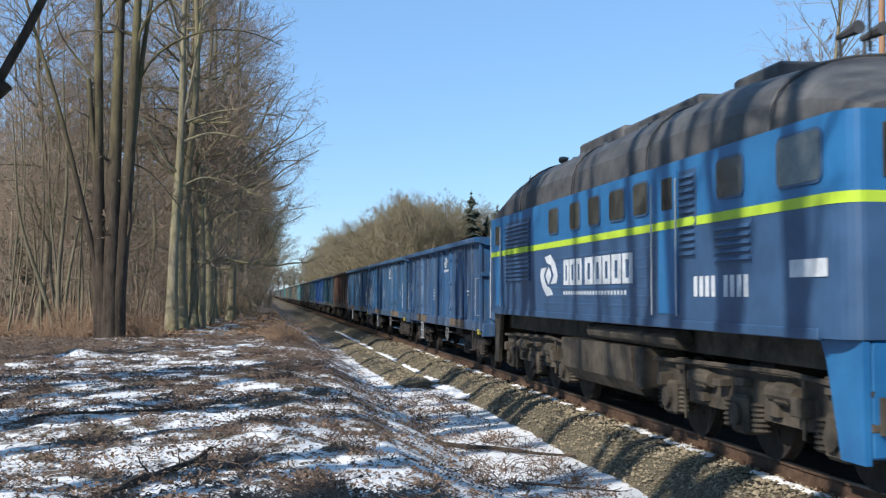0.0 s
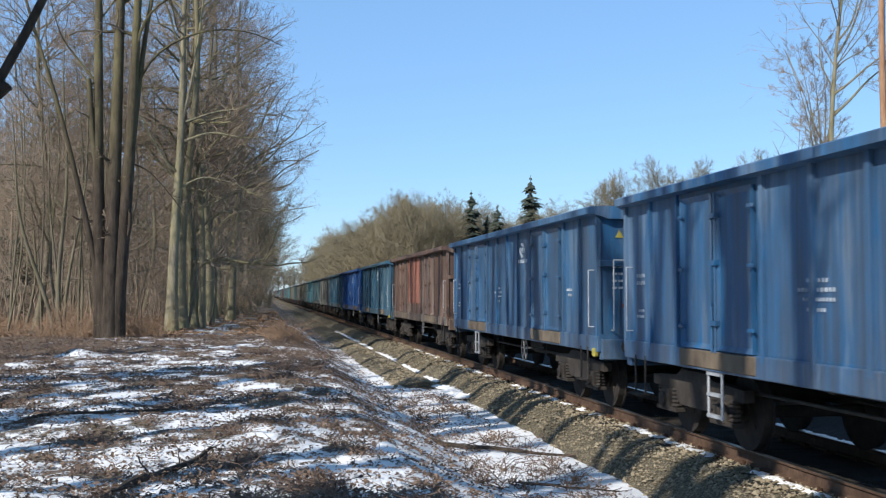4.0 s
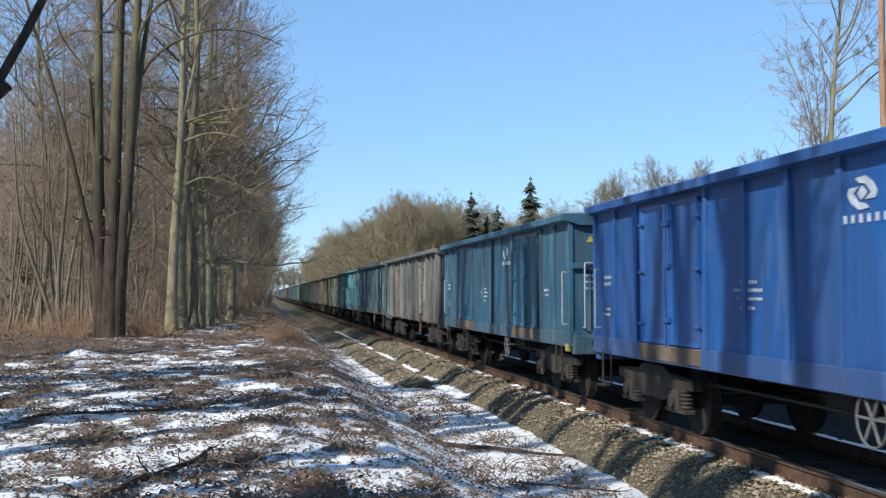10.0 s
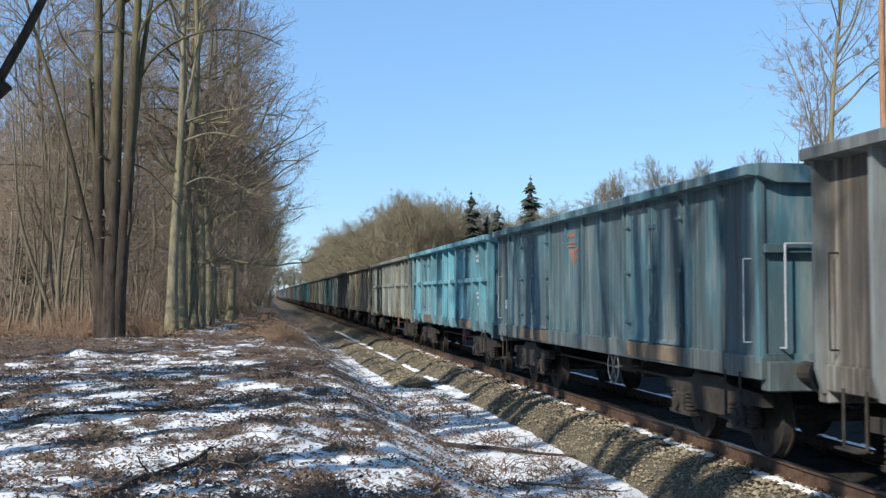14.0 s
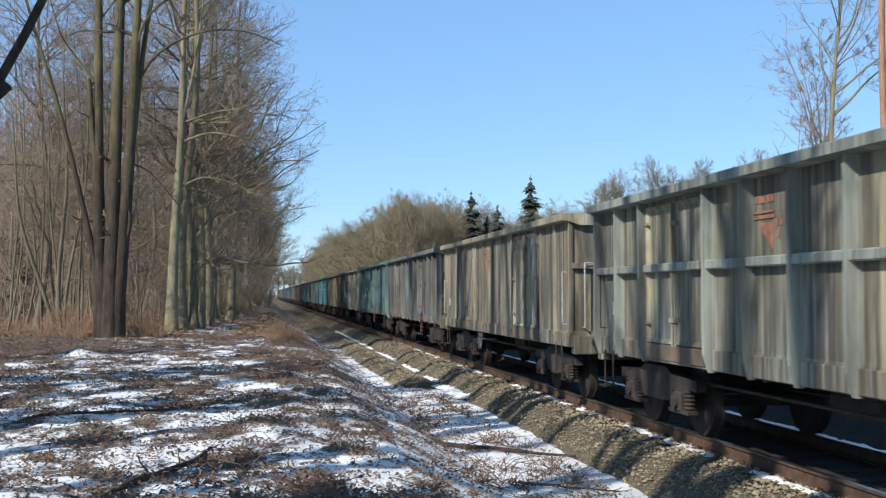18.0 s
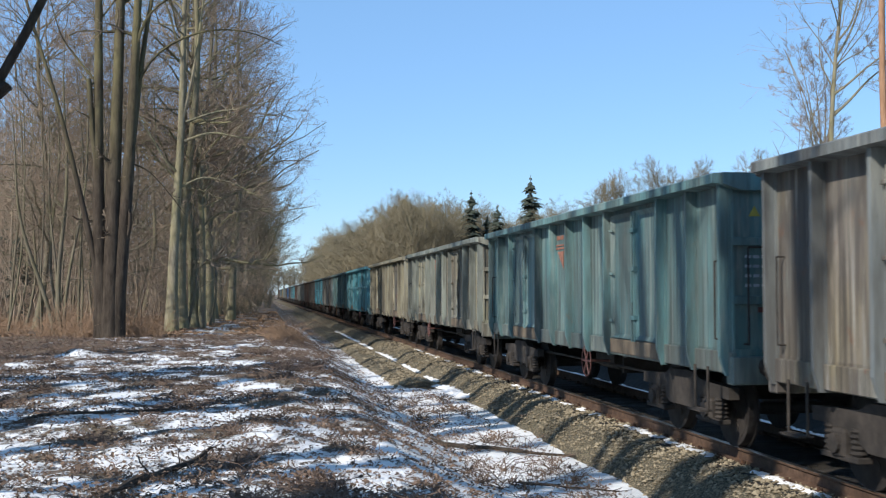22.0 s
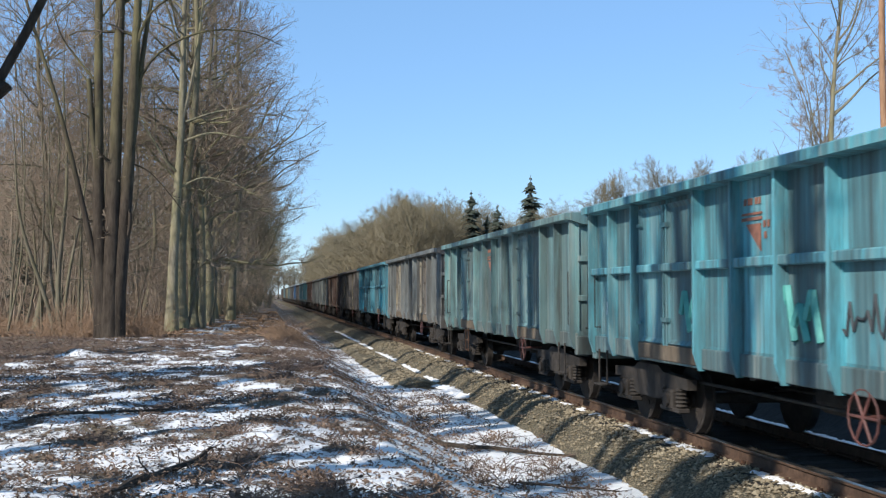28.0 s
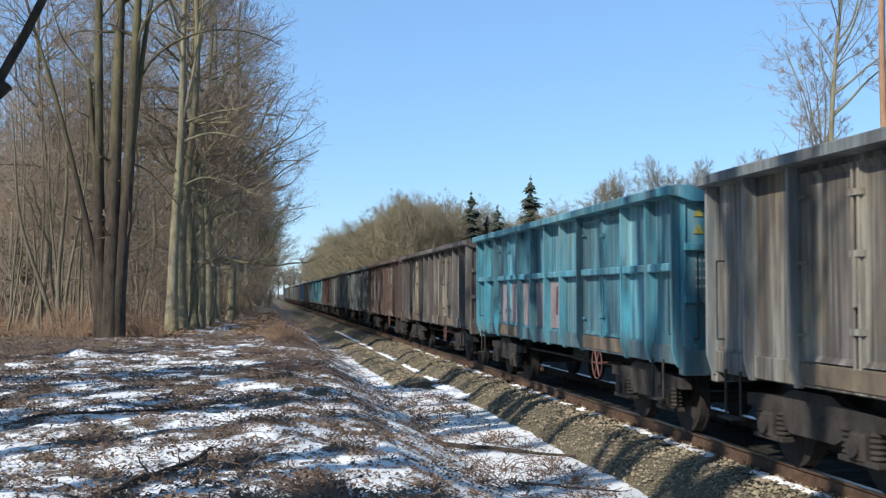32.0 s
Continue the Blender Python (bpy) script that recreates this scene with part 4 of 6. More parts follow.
def make_loco():
    ys = [-6.97, -6.96, -6.93, -6.87, -6.8, -6.7, -6.57, -6.2, -5.45, -3, 0, 3, 5.45, 6.4, 7.0, 7.55, 7.9, 8.2, 8.38, 8.45]

    def band(z0, z1, inset=0.0):
        out = []
        for y in ys:
            w, _ = loco_taper(y)
            w -= inset
            out.append([(-w, y, z0), (w, y, z0), (w, y, z1), (-w, y, z1)])
        return loft(out)
    part("lower_body", band(1.46, 2.69), LOCO_DARK, loco, "dark blue lower body side")
    part("stripe", band(2.69, 2.795, -0.006), LIME, loco, "lime-green stripe")
    part("upper_body", band(2.795, 3.53), LOCO_BLUE, loco, "blue upper body side")
    out = []
    for y in ys:
        w, h = loco_taper(y)
        arc = [(-w, y, 3.53)]
        for k in range(13):
            a = math.pi * k / 12
            arc.append((-(w - 0.03) * math.cos(a) * (0.96 + 0.04 * math.sin(a)), y, 3.54 + 1.02 * h * math.sin(a) ** 0.75))
        arc.append((w, y, 3.53))
        out.append(arc)
    bm = loft(out)
    roof = part("roof", bm, LOCO_ROOF, loco, "sooty dark grey rounded roof")
    for y in (-5.45, -1.8, 1.8, 5.45):
        arc = [(-(1.425) * math.cos(math.pi * k / 16), y - 0.02, 3.535 + 1.03 * loco_taper(y)[1] * math.sin(math.pi * k / 16) ** 0.75) for k in range(17)]
        bm = bmesh.new()
        bent(bm, arc, 0.02, 5)
        part("roof_seam", bm, LOCO_ROOF, roof)
    for a, b, x, h in ((-3.9, -2.6, 0.5, 0.1), (-2.0, 1.1, 0.72, 0.05), (1.1, 3.6, 0.72, 0.1), (3.6, 4.4, 0.5, 0.06)):
        part("roof_hatch", boxed(-x, x, a, b, 4.4, 4.55 + h, bevel=0.045), LOCO_ROOF, roof)
    for a, b in ((-1.6, 0.6), (1.4, 3.2)):
        for k in range(4):
            y0 = a + (b - a) * k / 4
            bm = bmesh.new()
            prism(bm, [(-1.16, 4.08), (-1.08, 4.18), (-0.86, 4.39), (-0.84, 4.43), (-0.8, 4.39), (-1.1, 4.04)], y0 + 0.04, y0 + (b - a) / 4 - 0.04)
            part("roof_panel", bm, LOCO_ROOF, roof)
    for s in (-1, 1):
        bm = bmesh.new()
        for x in (-0.14, 0.14):
            rod(bm, (x - 0.35, s * 5.2, 4.6), (x - 0.35, s * 5.62, 4.62), 0.03, 8, 0.075)
            rod(bm, (x - 0.35, s * 5.25, 4.3), (x - 0.35, s * 5.25, 4.6), 0.02, 6)
        part("horn", bm, LOCO_ROOF, roof)
    bm = bmesh.new()
    bent(bm, [(-0.3, -5.5, 4.4), (-0.3, -5.5, 5.0), (-0.1, -5.7, 5.0), (-0.1, -5.7, 4.5)], 0.015)
    box(bm, -0.2, 0.2, -5.9, -5.6, 4.4, 4.62, 0.03)
    part("roof_antenna", bm, BLACK, roof)
    # windows, doors and louvres of both sides; y from the rear end forward is towards -y
    at = lambda d: LOCO_HALF - d
    for s in (-1, 1):
        x = s * LOCO_SIDE

        def panel(d0, d1, z0, z1, lift, mat, name, parent=loco, label="", bevel=0.0):
            return part(name, boxed(x, x + s * lift, at(d1), at(d0), z0, z1, bevel=bevel), mat, parent, label)
        for d0, d1 in ((5.4, 6.05), (6.75, 7.35), (7.8, 8.4), (8.85, 9.55), (9.9, 10.5), (12.7, 13.4), (14.15, 15.05)):
            z0, z1 = (2.92, 3.4) if d1 - d0 < 0.8 else (2.9, 3.43)
            bm = bmesh.new()
            prism(bm, rounded(at(d1), at(d0), z0, z1, 0.1), x, x + s * 0.02, axis='x')
            win = part("window", bm, LOCO_DARK, loco)
            bm = bmesh.new()
            prism(bm, rounded(at(d1) + 0.03, at(d0) - 0.03, z0 + 0.03, z1 - 0.03, 0.07), x + s * 0.018, x + s * 0.026, axis='x')
            part("pane", bm, GLASS, win)
        for d0, d1, z0, z1 in ((1.85, 4.0, 2.1, 3.36), (11.55, 12.1, 2.3, 3.38), (12.6, 13.6, 2.2, 2.68)):
            grille = panel(d0, d1, z0, z1, 0.008, LOCO_DARK, "louvre")
            z = z0 + 0.04
            while z < z1 - 0.05:
                bm = bmesh.new()
                prism(bm, [(x, z), (x + s * 0.045, z), (x + s * 0.012, z + 0.05), (x, z + 0.05)], at(d1) + 0.04, at(d0) - 0.04)
                part("slat", bm, LOCO_DARK, grille)
                z += 0.085
            if z0 < 2.7 < z1 - 0.1:
                part("stripe", boxed(x + s * 0.002, x + s * 0.048, at(d1) + 0.04, at(d0) - 0.04, 2.69, 2.795), LIME, grille)
        for d0, d1 in ((0.75, 1.5), (10.85, 11.5)):
            door = panel(d0, d1, 1.62, 3.41, 0.014, LOCO_BLUE, "cab_door")
            part("pane", boxed(x + s * 0.012, x + s * 0.022, at(d1) + 0.15, at(d0) - 0.15, 2.94, 3.34), GLASS, door)
            part("stripe", boxed(x + s * 0.012, x + s * 0.02, at(d1), at(d0), 2.69, 2.795), LIME, door)
            bm = bmesh.new()
            for dd in (d0 - 0.1, d1 + 0.1):
                rod(bm, (x + s * 0.07, at(dd), 1.6), (x + s * 0.07, at(dd), 3.3), 0.012, 6)
            part("handrail", bm, CHROME, door, "pale steel handrail")
        part("body_sill", boxed(x - s * 0.05, x + s * 0.03, -6.5, 7.6, 1.44, 1.55, bevel=0.01), LOCO_DARK, loco)
        for k in range(7):
            z = 1.68 + 0.13 * k
            bm = bmesh.new()
            prism(bm, [(x, z), (x + s * 0.006, z + 0.012), (x + s * 0.006, z + 0.035), (x, z + 0.047)], at(10.7), at(5.0))
            part("side_rib", bm, LOCO_DARK, loco)
        # painted marks
        bm = bmesh.new()
        c = at(5.35)
        for q in (-1, 1):
            pts = [(0.27, 0.34), (-0.13, 0.37), (-0.44, 0.2), (-0.6, 0.0), (-0.53, -0.14), (-0.13, -0.15), (-0.35, 0.0), (-0.15, 0.19), (0.12, 0.23)]
            flake(bm, [(c + q * a, 2.2 + q * b) for a, b in pts], x + s * 0.007)
        flake(bm, [(c, 2.36), (c - 0.2, 2.2), (c, 2.04), (c + 0.22, 2.2)], x + s * 0.007)
        part("emblem", bm, LOCO_WHITE, loco, "large white emblem of two hooked shapes")
        bm = bmesh.new()
        d = 6.3
        for k, wd in enumerate((0.36, 0.38, 0.36, 0.0, 0.48, 0.44, 0.42, 0.48, 0.5)):
            if wd:
                a = at(d + wd)
                for z0, z1 in ((2.02, 2.1), (2.36, 2.45)):
                    box(bm, x + s * 0.003, x + s * 0.011, a, a + wd * 0.86, z0, z1)
                box(bm, x + s * 0.003, x + s * 0.011, a, a + wd * 0.28, 2.02, 2.45)
                box(bm, x + s * 0.003, x + s * 0.011, a + wd * 0.6, a + wd * 0.86, 2.02, 2.45)
            d += wd or 0.12
        tagged(part("large_lettering", bm, LOCO_WHITE, loco, "large white lettering as plain bars"), kind="stuff")
        bm = bmesh.new()
        for k in range(22):
            box(bm, x + s * 0.001, x + s * 0.007, at(6.4 + k * 0.15), at(6.32 + k * 0.15), 1.86, 1.92)
        for k in range(9):
            if k != 4:
                box(bm, x + s * 0.001, x + s * 0.007, at(12.1 + k * 0.17), at(12.0 + k * 0.17), 1.84, 2.08)
        tagged(part("small_lettering", bm, LOCO_WHITE, loco, "small white lettering as plain bars"), kind="stuff")
        part("plate", boxed(x, x + s * 0.012, at(15.1), at(14.4), 2.03, 2.2), LOCO_WHITE, loco, "plain white plate")
    # cab ends: windscreens, lamps, skirts, buffers
    for e in (-1, 1):
        y = LOCO_HALF if e > 0 else -LOCO_NOSE
        for sx in (-0.62, 0.62):
            wd = part("windscreen", boxed(sx - 0.47, sx + 0.47, y - e * 0.03, y + e * 0.012, 2.9, 3.42, bevel=0.02), BLACK, loco)
            part("pane", boxed(sx - 0.42, sx + 0.42, y + e * 0.012, y + e * 0.02, 2.95, 3.37), GLASS, wd)
            bm = bmesh.new()
            rod(bm, (sx * 1.4, y, 1.9), (sx * 1.4, y + e * 0.06, 1.9), 0.13, 14)
            part("headlamp", bm, CHROME, loco)
            bm = bmesh.new()
            bx = 0.875 if sx > 0 else -0.875
            rod(bm, (bx, y - e * 0.05, 1.05), (bx, y + e * 0.42, 1.05), 0.11, 12)
            rod(bm, (bx, y + e * 0.42, 1.05), (bx, y + e * 0.47, 1.05), 0.23, 18)
            part("buffer", bm, UNDER, loco)
            # blue corner skirt, cut back in an arc over the first axle
            bm = bmesh.new()
            s = 1 if sx > 0 else -1
            q = 0.6 if e < 0 else 0.55
            prism(bm, [(y - e * 0.02, 1.45), (y - e * 1.3 * q, 1.45), (y - e * 1.1 * q, 1.25), (y - e * 0.85 * q, 0.7), (y - e * 0.7 * q, 0.35), (y - e * 0.02, 0.35)],
                  s * 1.22, s * 1.29, axis='x')
            part("skirt", bm, LOCO_BLUE if e < 0 else LOCO_UNDER, loco, "blue corner skirt" if e < 0 else "dusty corner skirt")
        part("front_skirt", boxed(-1.21, 1.21, y - e * 0.14, y - e * 0.02, 0.4, 1.45, bevel=0.02), LOCO_BLUE if e < 0 else LOCO_UNDER, loco)
    part("underframe", boxed(-1.05, 1.05, -6.75, 8.2, 1.12, 1.44), LOCO_UNDER, loco)
    bm = bmesh.new()
    prism(bm, [(-1.32, 0.62), (-1.15, 0.42), (1.15, 0.42), (1.32, 0.62), (1.36, 1.12), (-1.36, 1.12)], -1.0, 2.6)
    part("fuel_tank", bm, LOCO_UNDER, loco, "dusty grey-brown fuel tank")
    for s in (-1, 1):
        part("battery_box", boxed(s * 0.7, s * 1.34, -1.4, -1.1, 0.55, 1.12, bevel=0.03), LOCO_UNDER, loco)
        bm = bmesh.new()
        rod(bm, (s * 1.2, -2.6, 1.28), (s * 1.2, 1.2, 1.28), 0.13, 12)
        part("air_reservoir", bm, LOCO_UNDER, loco)
    for e in (-1, 1):
        bm = boxed(-0.95, 0.95, -0.3, 0.3, 0.6, 1.1, bevel=0.03)
        b = part("bogie", bm, LOCO_UNDER, loco, "dusty three-axle bogie")
        b.matrix_basis = pose(0, 5.0 if e > 0 else -4.25, 0)
        for s in (-1, 1):
            bm = bmesh.new()
            prism(bm, [(-2.75, 0.62), (-1.6, 0.5), (1.6, 0.5), (2.75, 0.62), (2.75, 0.95), (1.2, 1.02), (-1.2, 1.02), (-2.75, 0.95)],
                  s * 1.02, s * 1.14, axis='x')
            part("side_frame", bm, LOCO_UNDER, b)
            for wy in (-2.1, 0, 2.1):
                bm = boxed(s * 0.98, s * 1.24, wy - 0.2, wy + 0.2, 0.3, 0.74, bevel=0.04)
                rod(bm, (s * 1.22, wy, 0.52), (s * 1.29, wy, 0.52), 0.13, 12)
                part("axle_box", bm, LOCO_UNDER, b)
                for q in (-0.36, 0.36):
                    bm = bmesh.new()
                    lathe(bm, (s * 1.13, wy + q), [(0.115 if c % 2 else 0.08, 0.34 + 0.028 * c) for c in range(13)])
                    part("coil_spring", bm, LOCO_UNDER, b)
            for wy in (-1.05, 1.05):
                bm = boxed(s * 1.1, s * 1.26, wy - 0.16, wy + 0.16, 0.72, 0.95, bevel=0.03)
                rod(bm, (s * 1.2, wy - 0.3, 0.84), (s * 1.2, wy + 0.3, 0.84), 0.09, 10)
                part("brake_cylinder", bm, LOCO_UNDER, b)
        rnd = random.Random(9)
        for s in (-1, 1):
            for k in range(9):
                wy = -2.6 + k * 0.62 + rnd.uniform(-0.1, 0.1)
                z = rnd.uniform(0.45, 0.95)
                part("bracket", boxed(s * 1.1, s * rnd.uniform(1.2, 1.34), wy - 0.1, wy + rnd.uniform(0.02, 0.2), z, z + rnd.uniform(0.08, 0.24), bevel=0.012), LOCO_UNDER, b)
            bm = bmesh.new()
            bent(bm, [(s * 1.2, -2.7, 0.98), (s * 1.24, -1.2, 1.06), (s * 1.24, 1.0, 1.03), (s * 1.2, 2.7, 0.98)], 0.03)
            bent(bm, [(s * 1.22, -1.5, 1.05), (s * 1.22, -1.5, 0.42)], 0.022)
            bent(bm, [(s * 1.22, 1.6, 1.05), (s * 1.22, 1.55, 0.3)], 0.022)
            part("sand_pipe", bm, LOCO_UNDER, b)
        for wy in (-2.1, 0, 2.1):
            wheels.append((wheelset(b, wy, 0.525), 0.525))


make_loco()


# ---- woods ----
def unit(v):
    return v / np.maximum(1e-9, np.linalg.norm(v, axis=-1, keepdims=True))


def offshoots(rs, P, R, L, K, g0, g1, angle, ratio, n, up=0.25, wob=0.12, thick=0.55, rmin=0.004, loose=1.0):
    """K branches from each parent line: lines, radii, lengths."""
    N, m, _ = P.shape
    g = g0 + (g1 - g0) * rs.rand(N, K)
    f = g * (m - 1)
    i = np.clip(f.astype(int), 0, m - 2)
    w = (f - i)[..., None]
    a = np.arange(N)[:, None]
    p = P[a, i] * (1 - w) + P[a, i + 1] * w
    t = unit(P[a, i + 1] - P[a, i])
    r = (R[a, i] * (1 - w[..., 0]) + R[a, i + 1] * w[..., 0]) * thick * (0.7 + 0.6 * rs.rand(N, K))
    side = rs.normal(size=(N, K, 3))
    side = unit(side - (side * t).sum(-1, keepdims=True) * t)
    ang = np.radians(angle[0] + (angle[1] - angle[0]) * rs.rand(N, K))[..., None]
    d = unit(t * np.cos(ang) + side * np.sin(ang))
    length = L[:, None] * ratio * (0.95 - 0.4 * loose + 0.8 * loose * rs.rand(N, K)) * (1.15 - 0.6 * g)
    M = N * K
    p, d, r, length = p.reshape(M, 3), d.reshape(M, 3), r.reshape(M), length.reshape(M)
    Q = np.zeros((M, n, 3))
    Q[:, 0] = p
    for k in range(1, n):
        d = unit(d + np.array([0, 0, up]) / n * 2 * (2.0 * k / n) + rs.normal(size=(M, 3)) * wob)
        Q[:, k] = Q[:, k - 1] + d * (length / (n - 1))[:, None]
    taper = np.linspace(1, 0.3, n)
    return Q, np.maximum(rmin, r[:, None] * taper), length


def tubes(groups):
    """Verts and faces of tapered tubes: groups of (lines, radii, sides)."""
    V, F, base = [], [], 0
    for P, R, sides in groups:
        N, n, _ = P.shape
        T = unit(np.gradient(P, axis=1))
        ref = np.where(np.abs(unit(P[:, -1] - P[:, 0])[:, 2:3]) > 0.8, [[1.0, 0, 0]], [[0, 0, 1.0]])[:, None, :]
        U = unit(np.cross(T, np.broadcast_to(ref, T.shape)))
        W = np.cross(T, U)
        a = np.linspace(0, 2 * np.pi, sides, endpoint=False)
        ring = U[:, :, None] * np.cos(a)[None, None, :, None] + W[:, :, None] * np.sin(a)[None, None, :, None]
        v = P[:, :, None] + ring * R[:, :, None, None]
        idx = base + np.arange(N * n * sides).reshape(N, n, sides)
        nxt = np.roll(idx, -1, axis=2)
        f = np.stack([idx[:, :-1], nxt[:, :-1], nxt[:, 1:], idx[:, 1:]], -1).reshape(-1, 4)
        V.append(v.reshape(-1, 3)), F.append(f)
        base += N * n * sides
    return np.concatenate(V), np.concatenate(F)


def stem_line(rs, base, top, bow=(0, 0), n=12, wob=0.009):
    base, top = np.array(base, float), np.array(top, float)
    s = np.linspace(0, 1, n)[:, None]
    p = base + (top - base) * s + np.array([bow[0], bow[1], 0]) * np.sin(np.pi * s)
    way = rs.normal(size=(2, 3)) * [1, 1, 0]
    return p + (way[0] * np.sin(np.pi * 2 * s) + way[1] * np.sin(np.pi * 3 * s)) * wob * np.linalg.norm(top - base)


def along(line, n=14):
    """Points spaced evenly on a bent line."""
    line = np.array(line, float)
    d = np.concatenate([[0], np.cumsum(np.linalg.norm(np.diff(line, axis=0), axis=1))])
    q = np.linspace(0, d[-1], n)
    P = np.stack([np.interp(q, d, line[:, k]) for k in range(3)], -1)
    for _ in range(2):
        P[1:-1] = 0.25 * P[:-2] + 0.5 * P[1:-1] + 0.25 * P[2:]
    return P


def tree_meshes(name, seed, stems, bark_mat, twig_mat, limb_from=0.35, limbs=22, spread=0.3, subs=6, twigs=5, tips=0, up=0.3, angle=(40, 75), rmin=0.0042, sides=9, last=3, loose=1.0, stout=0.38,
                bend=(0.17, 0.2, 0.22), fork=(30, 65), lines=()):
    """Trunk and crown meshes of a bare tree. stems: (base, top, radius, bow); lines: (points, radius at the foot, radius at the tip)."""
    rs = np.random.RandomState(seed)
    n = 14
    s = np.linspace(0, 1, n)
    P = [stem_line(rs, b, t, bow, n) for b, t, r, bow in stems] + [along(pts, n) for pts, r0, r1 in lines]
    R = [r * (1 - 0.86 * s ** 1.15 + 0.45 * np.exp(-s * 45)) for _, _, r, _ in stems]
    R += [r0 + (r1 - r0) * s ** 0.75 + (0.3 * r0 * np.exp(-s * 30) if pts[0][2] < 0.3 else 0) for pts, r0, r1 in lines]
    P, R = np.stack(P), np.stack(R)
    h = np.linalg.norm(P[:, -1] - P[:, 0], axis=1)
    stout_ones = R[:, 1] > 0.095 if lines else R[:, 0] > 0
    v, f = tubes([(P[stout_ones], R[stout_ones], sides)])
    trunk = mesh_of(name + "_trunk", v.tolist(), f.tolist(), bark_mat, smooth=True)
    boughs = [(P[~stout_ones], R[~stout_ones], 6)] if not stout_ones.all() else []
    if (h > 10).any() and not lines:
        P, R, h = P[h > 10], R[h > 10], h[h > 10]
    p1, r1, l1 = offshoots(rs, P, R, h, limbs, limb_from, 0.98, angle, spread, 8, up, bend[0], stout, 0.009, loose)
    p2, r2, l2 = offshoots(rs, p1, r1, l1, subs, 0.15, 1.0, fork, 0.45, 5, up * 0.8, bend[1], 0.55, 0.008, loose)
    p3, r3, l3 = offshoots(rs, p2, r2, l2, twigs, 0.1, 1.0, fork, 0.5, last, up * 0.7, bend[2], 0.55, rmin)
    g = boughs + [(p1, r1, 5), (p2, r2, 3), (p3, r3, 3)]
    if tips:
        p4, r4, l4 = offshoots(rs, p3, r3, l3, tips, 0.2, 1.0, (25, 60), 0.6, 2, up * 0.4, 0.15, 0.6, rmin)
        g.append((p4, r4, 3))
    v, f = tubes(g)
    crown = mesh_of(name + "_crown", v.tolist(), f.tolist(), twig_mat)
    # boughs wear the trunk's bark, twigs their own
    crown.materials.append(bark_mat)
    heavy = sum(q.shape[0] * (q.shape[1] - 1) * k for q, _, k in g[:len(boughs) + 1])
    crown.polygons.foreach_set("material_index", np.where(np.arange(len(f)) < heavy, 1, 0).astype(np.int32))
    return trunk, crown


def plant(name, meshes, x, y, turn, size, label, category="tree", group="", lift=0.0):
    z = float(ground_z(x, y)) - 0.08 + lift
    t = thing(name, label, category, group, at=Matrix.LocRotScale((x, y, z), Euler((0, 0, turn)), (size, size, size)))
    shared("trunk", meshes[0], t)
    shared("crown", meshes[1], t)
    return t


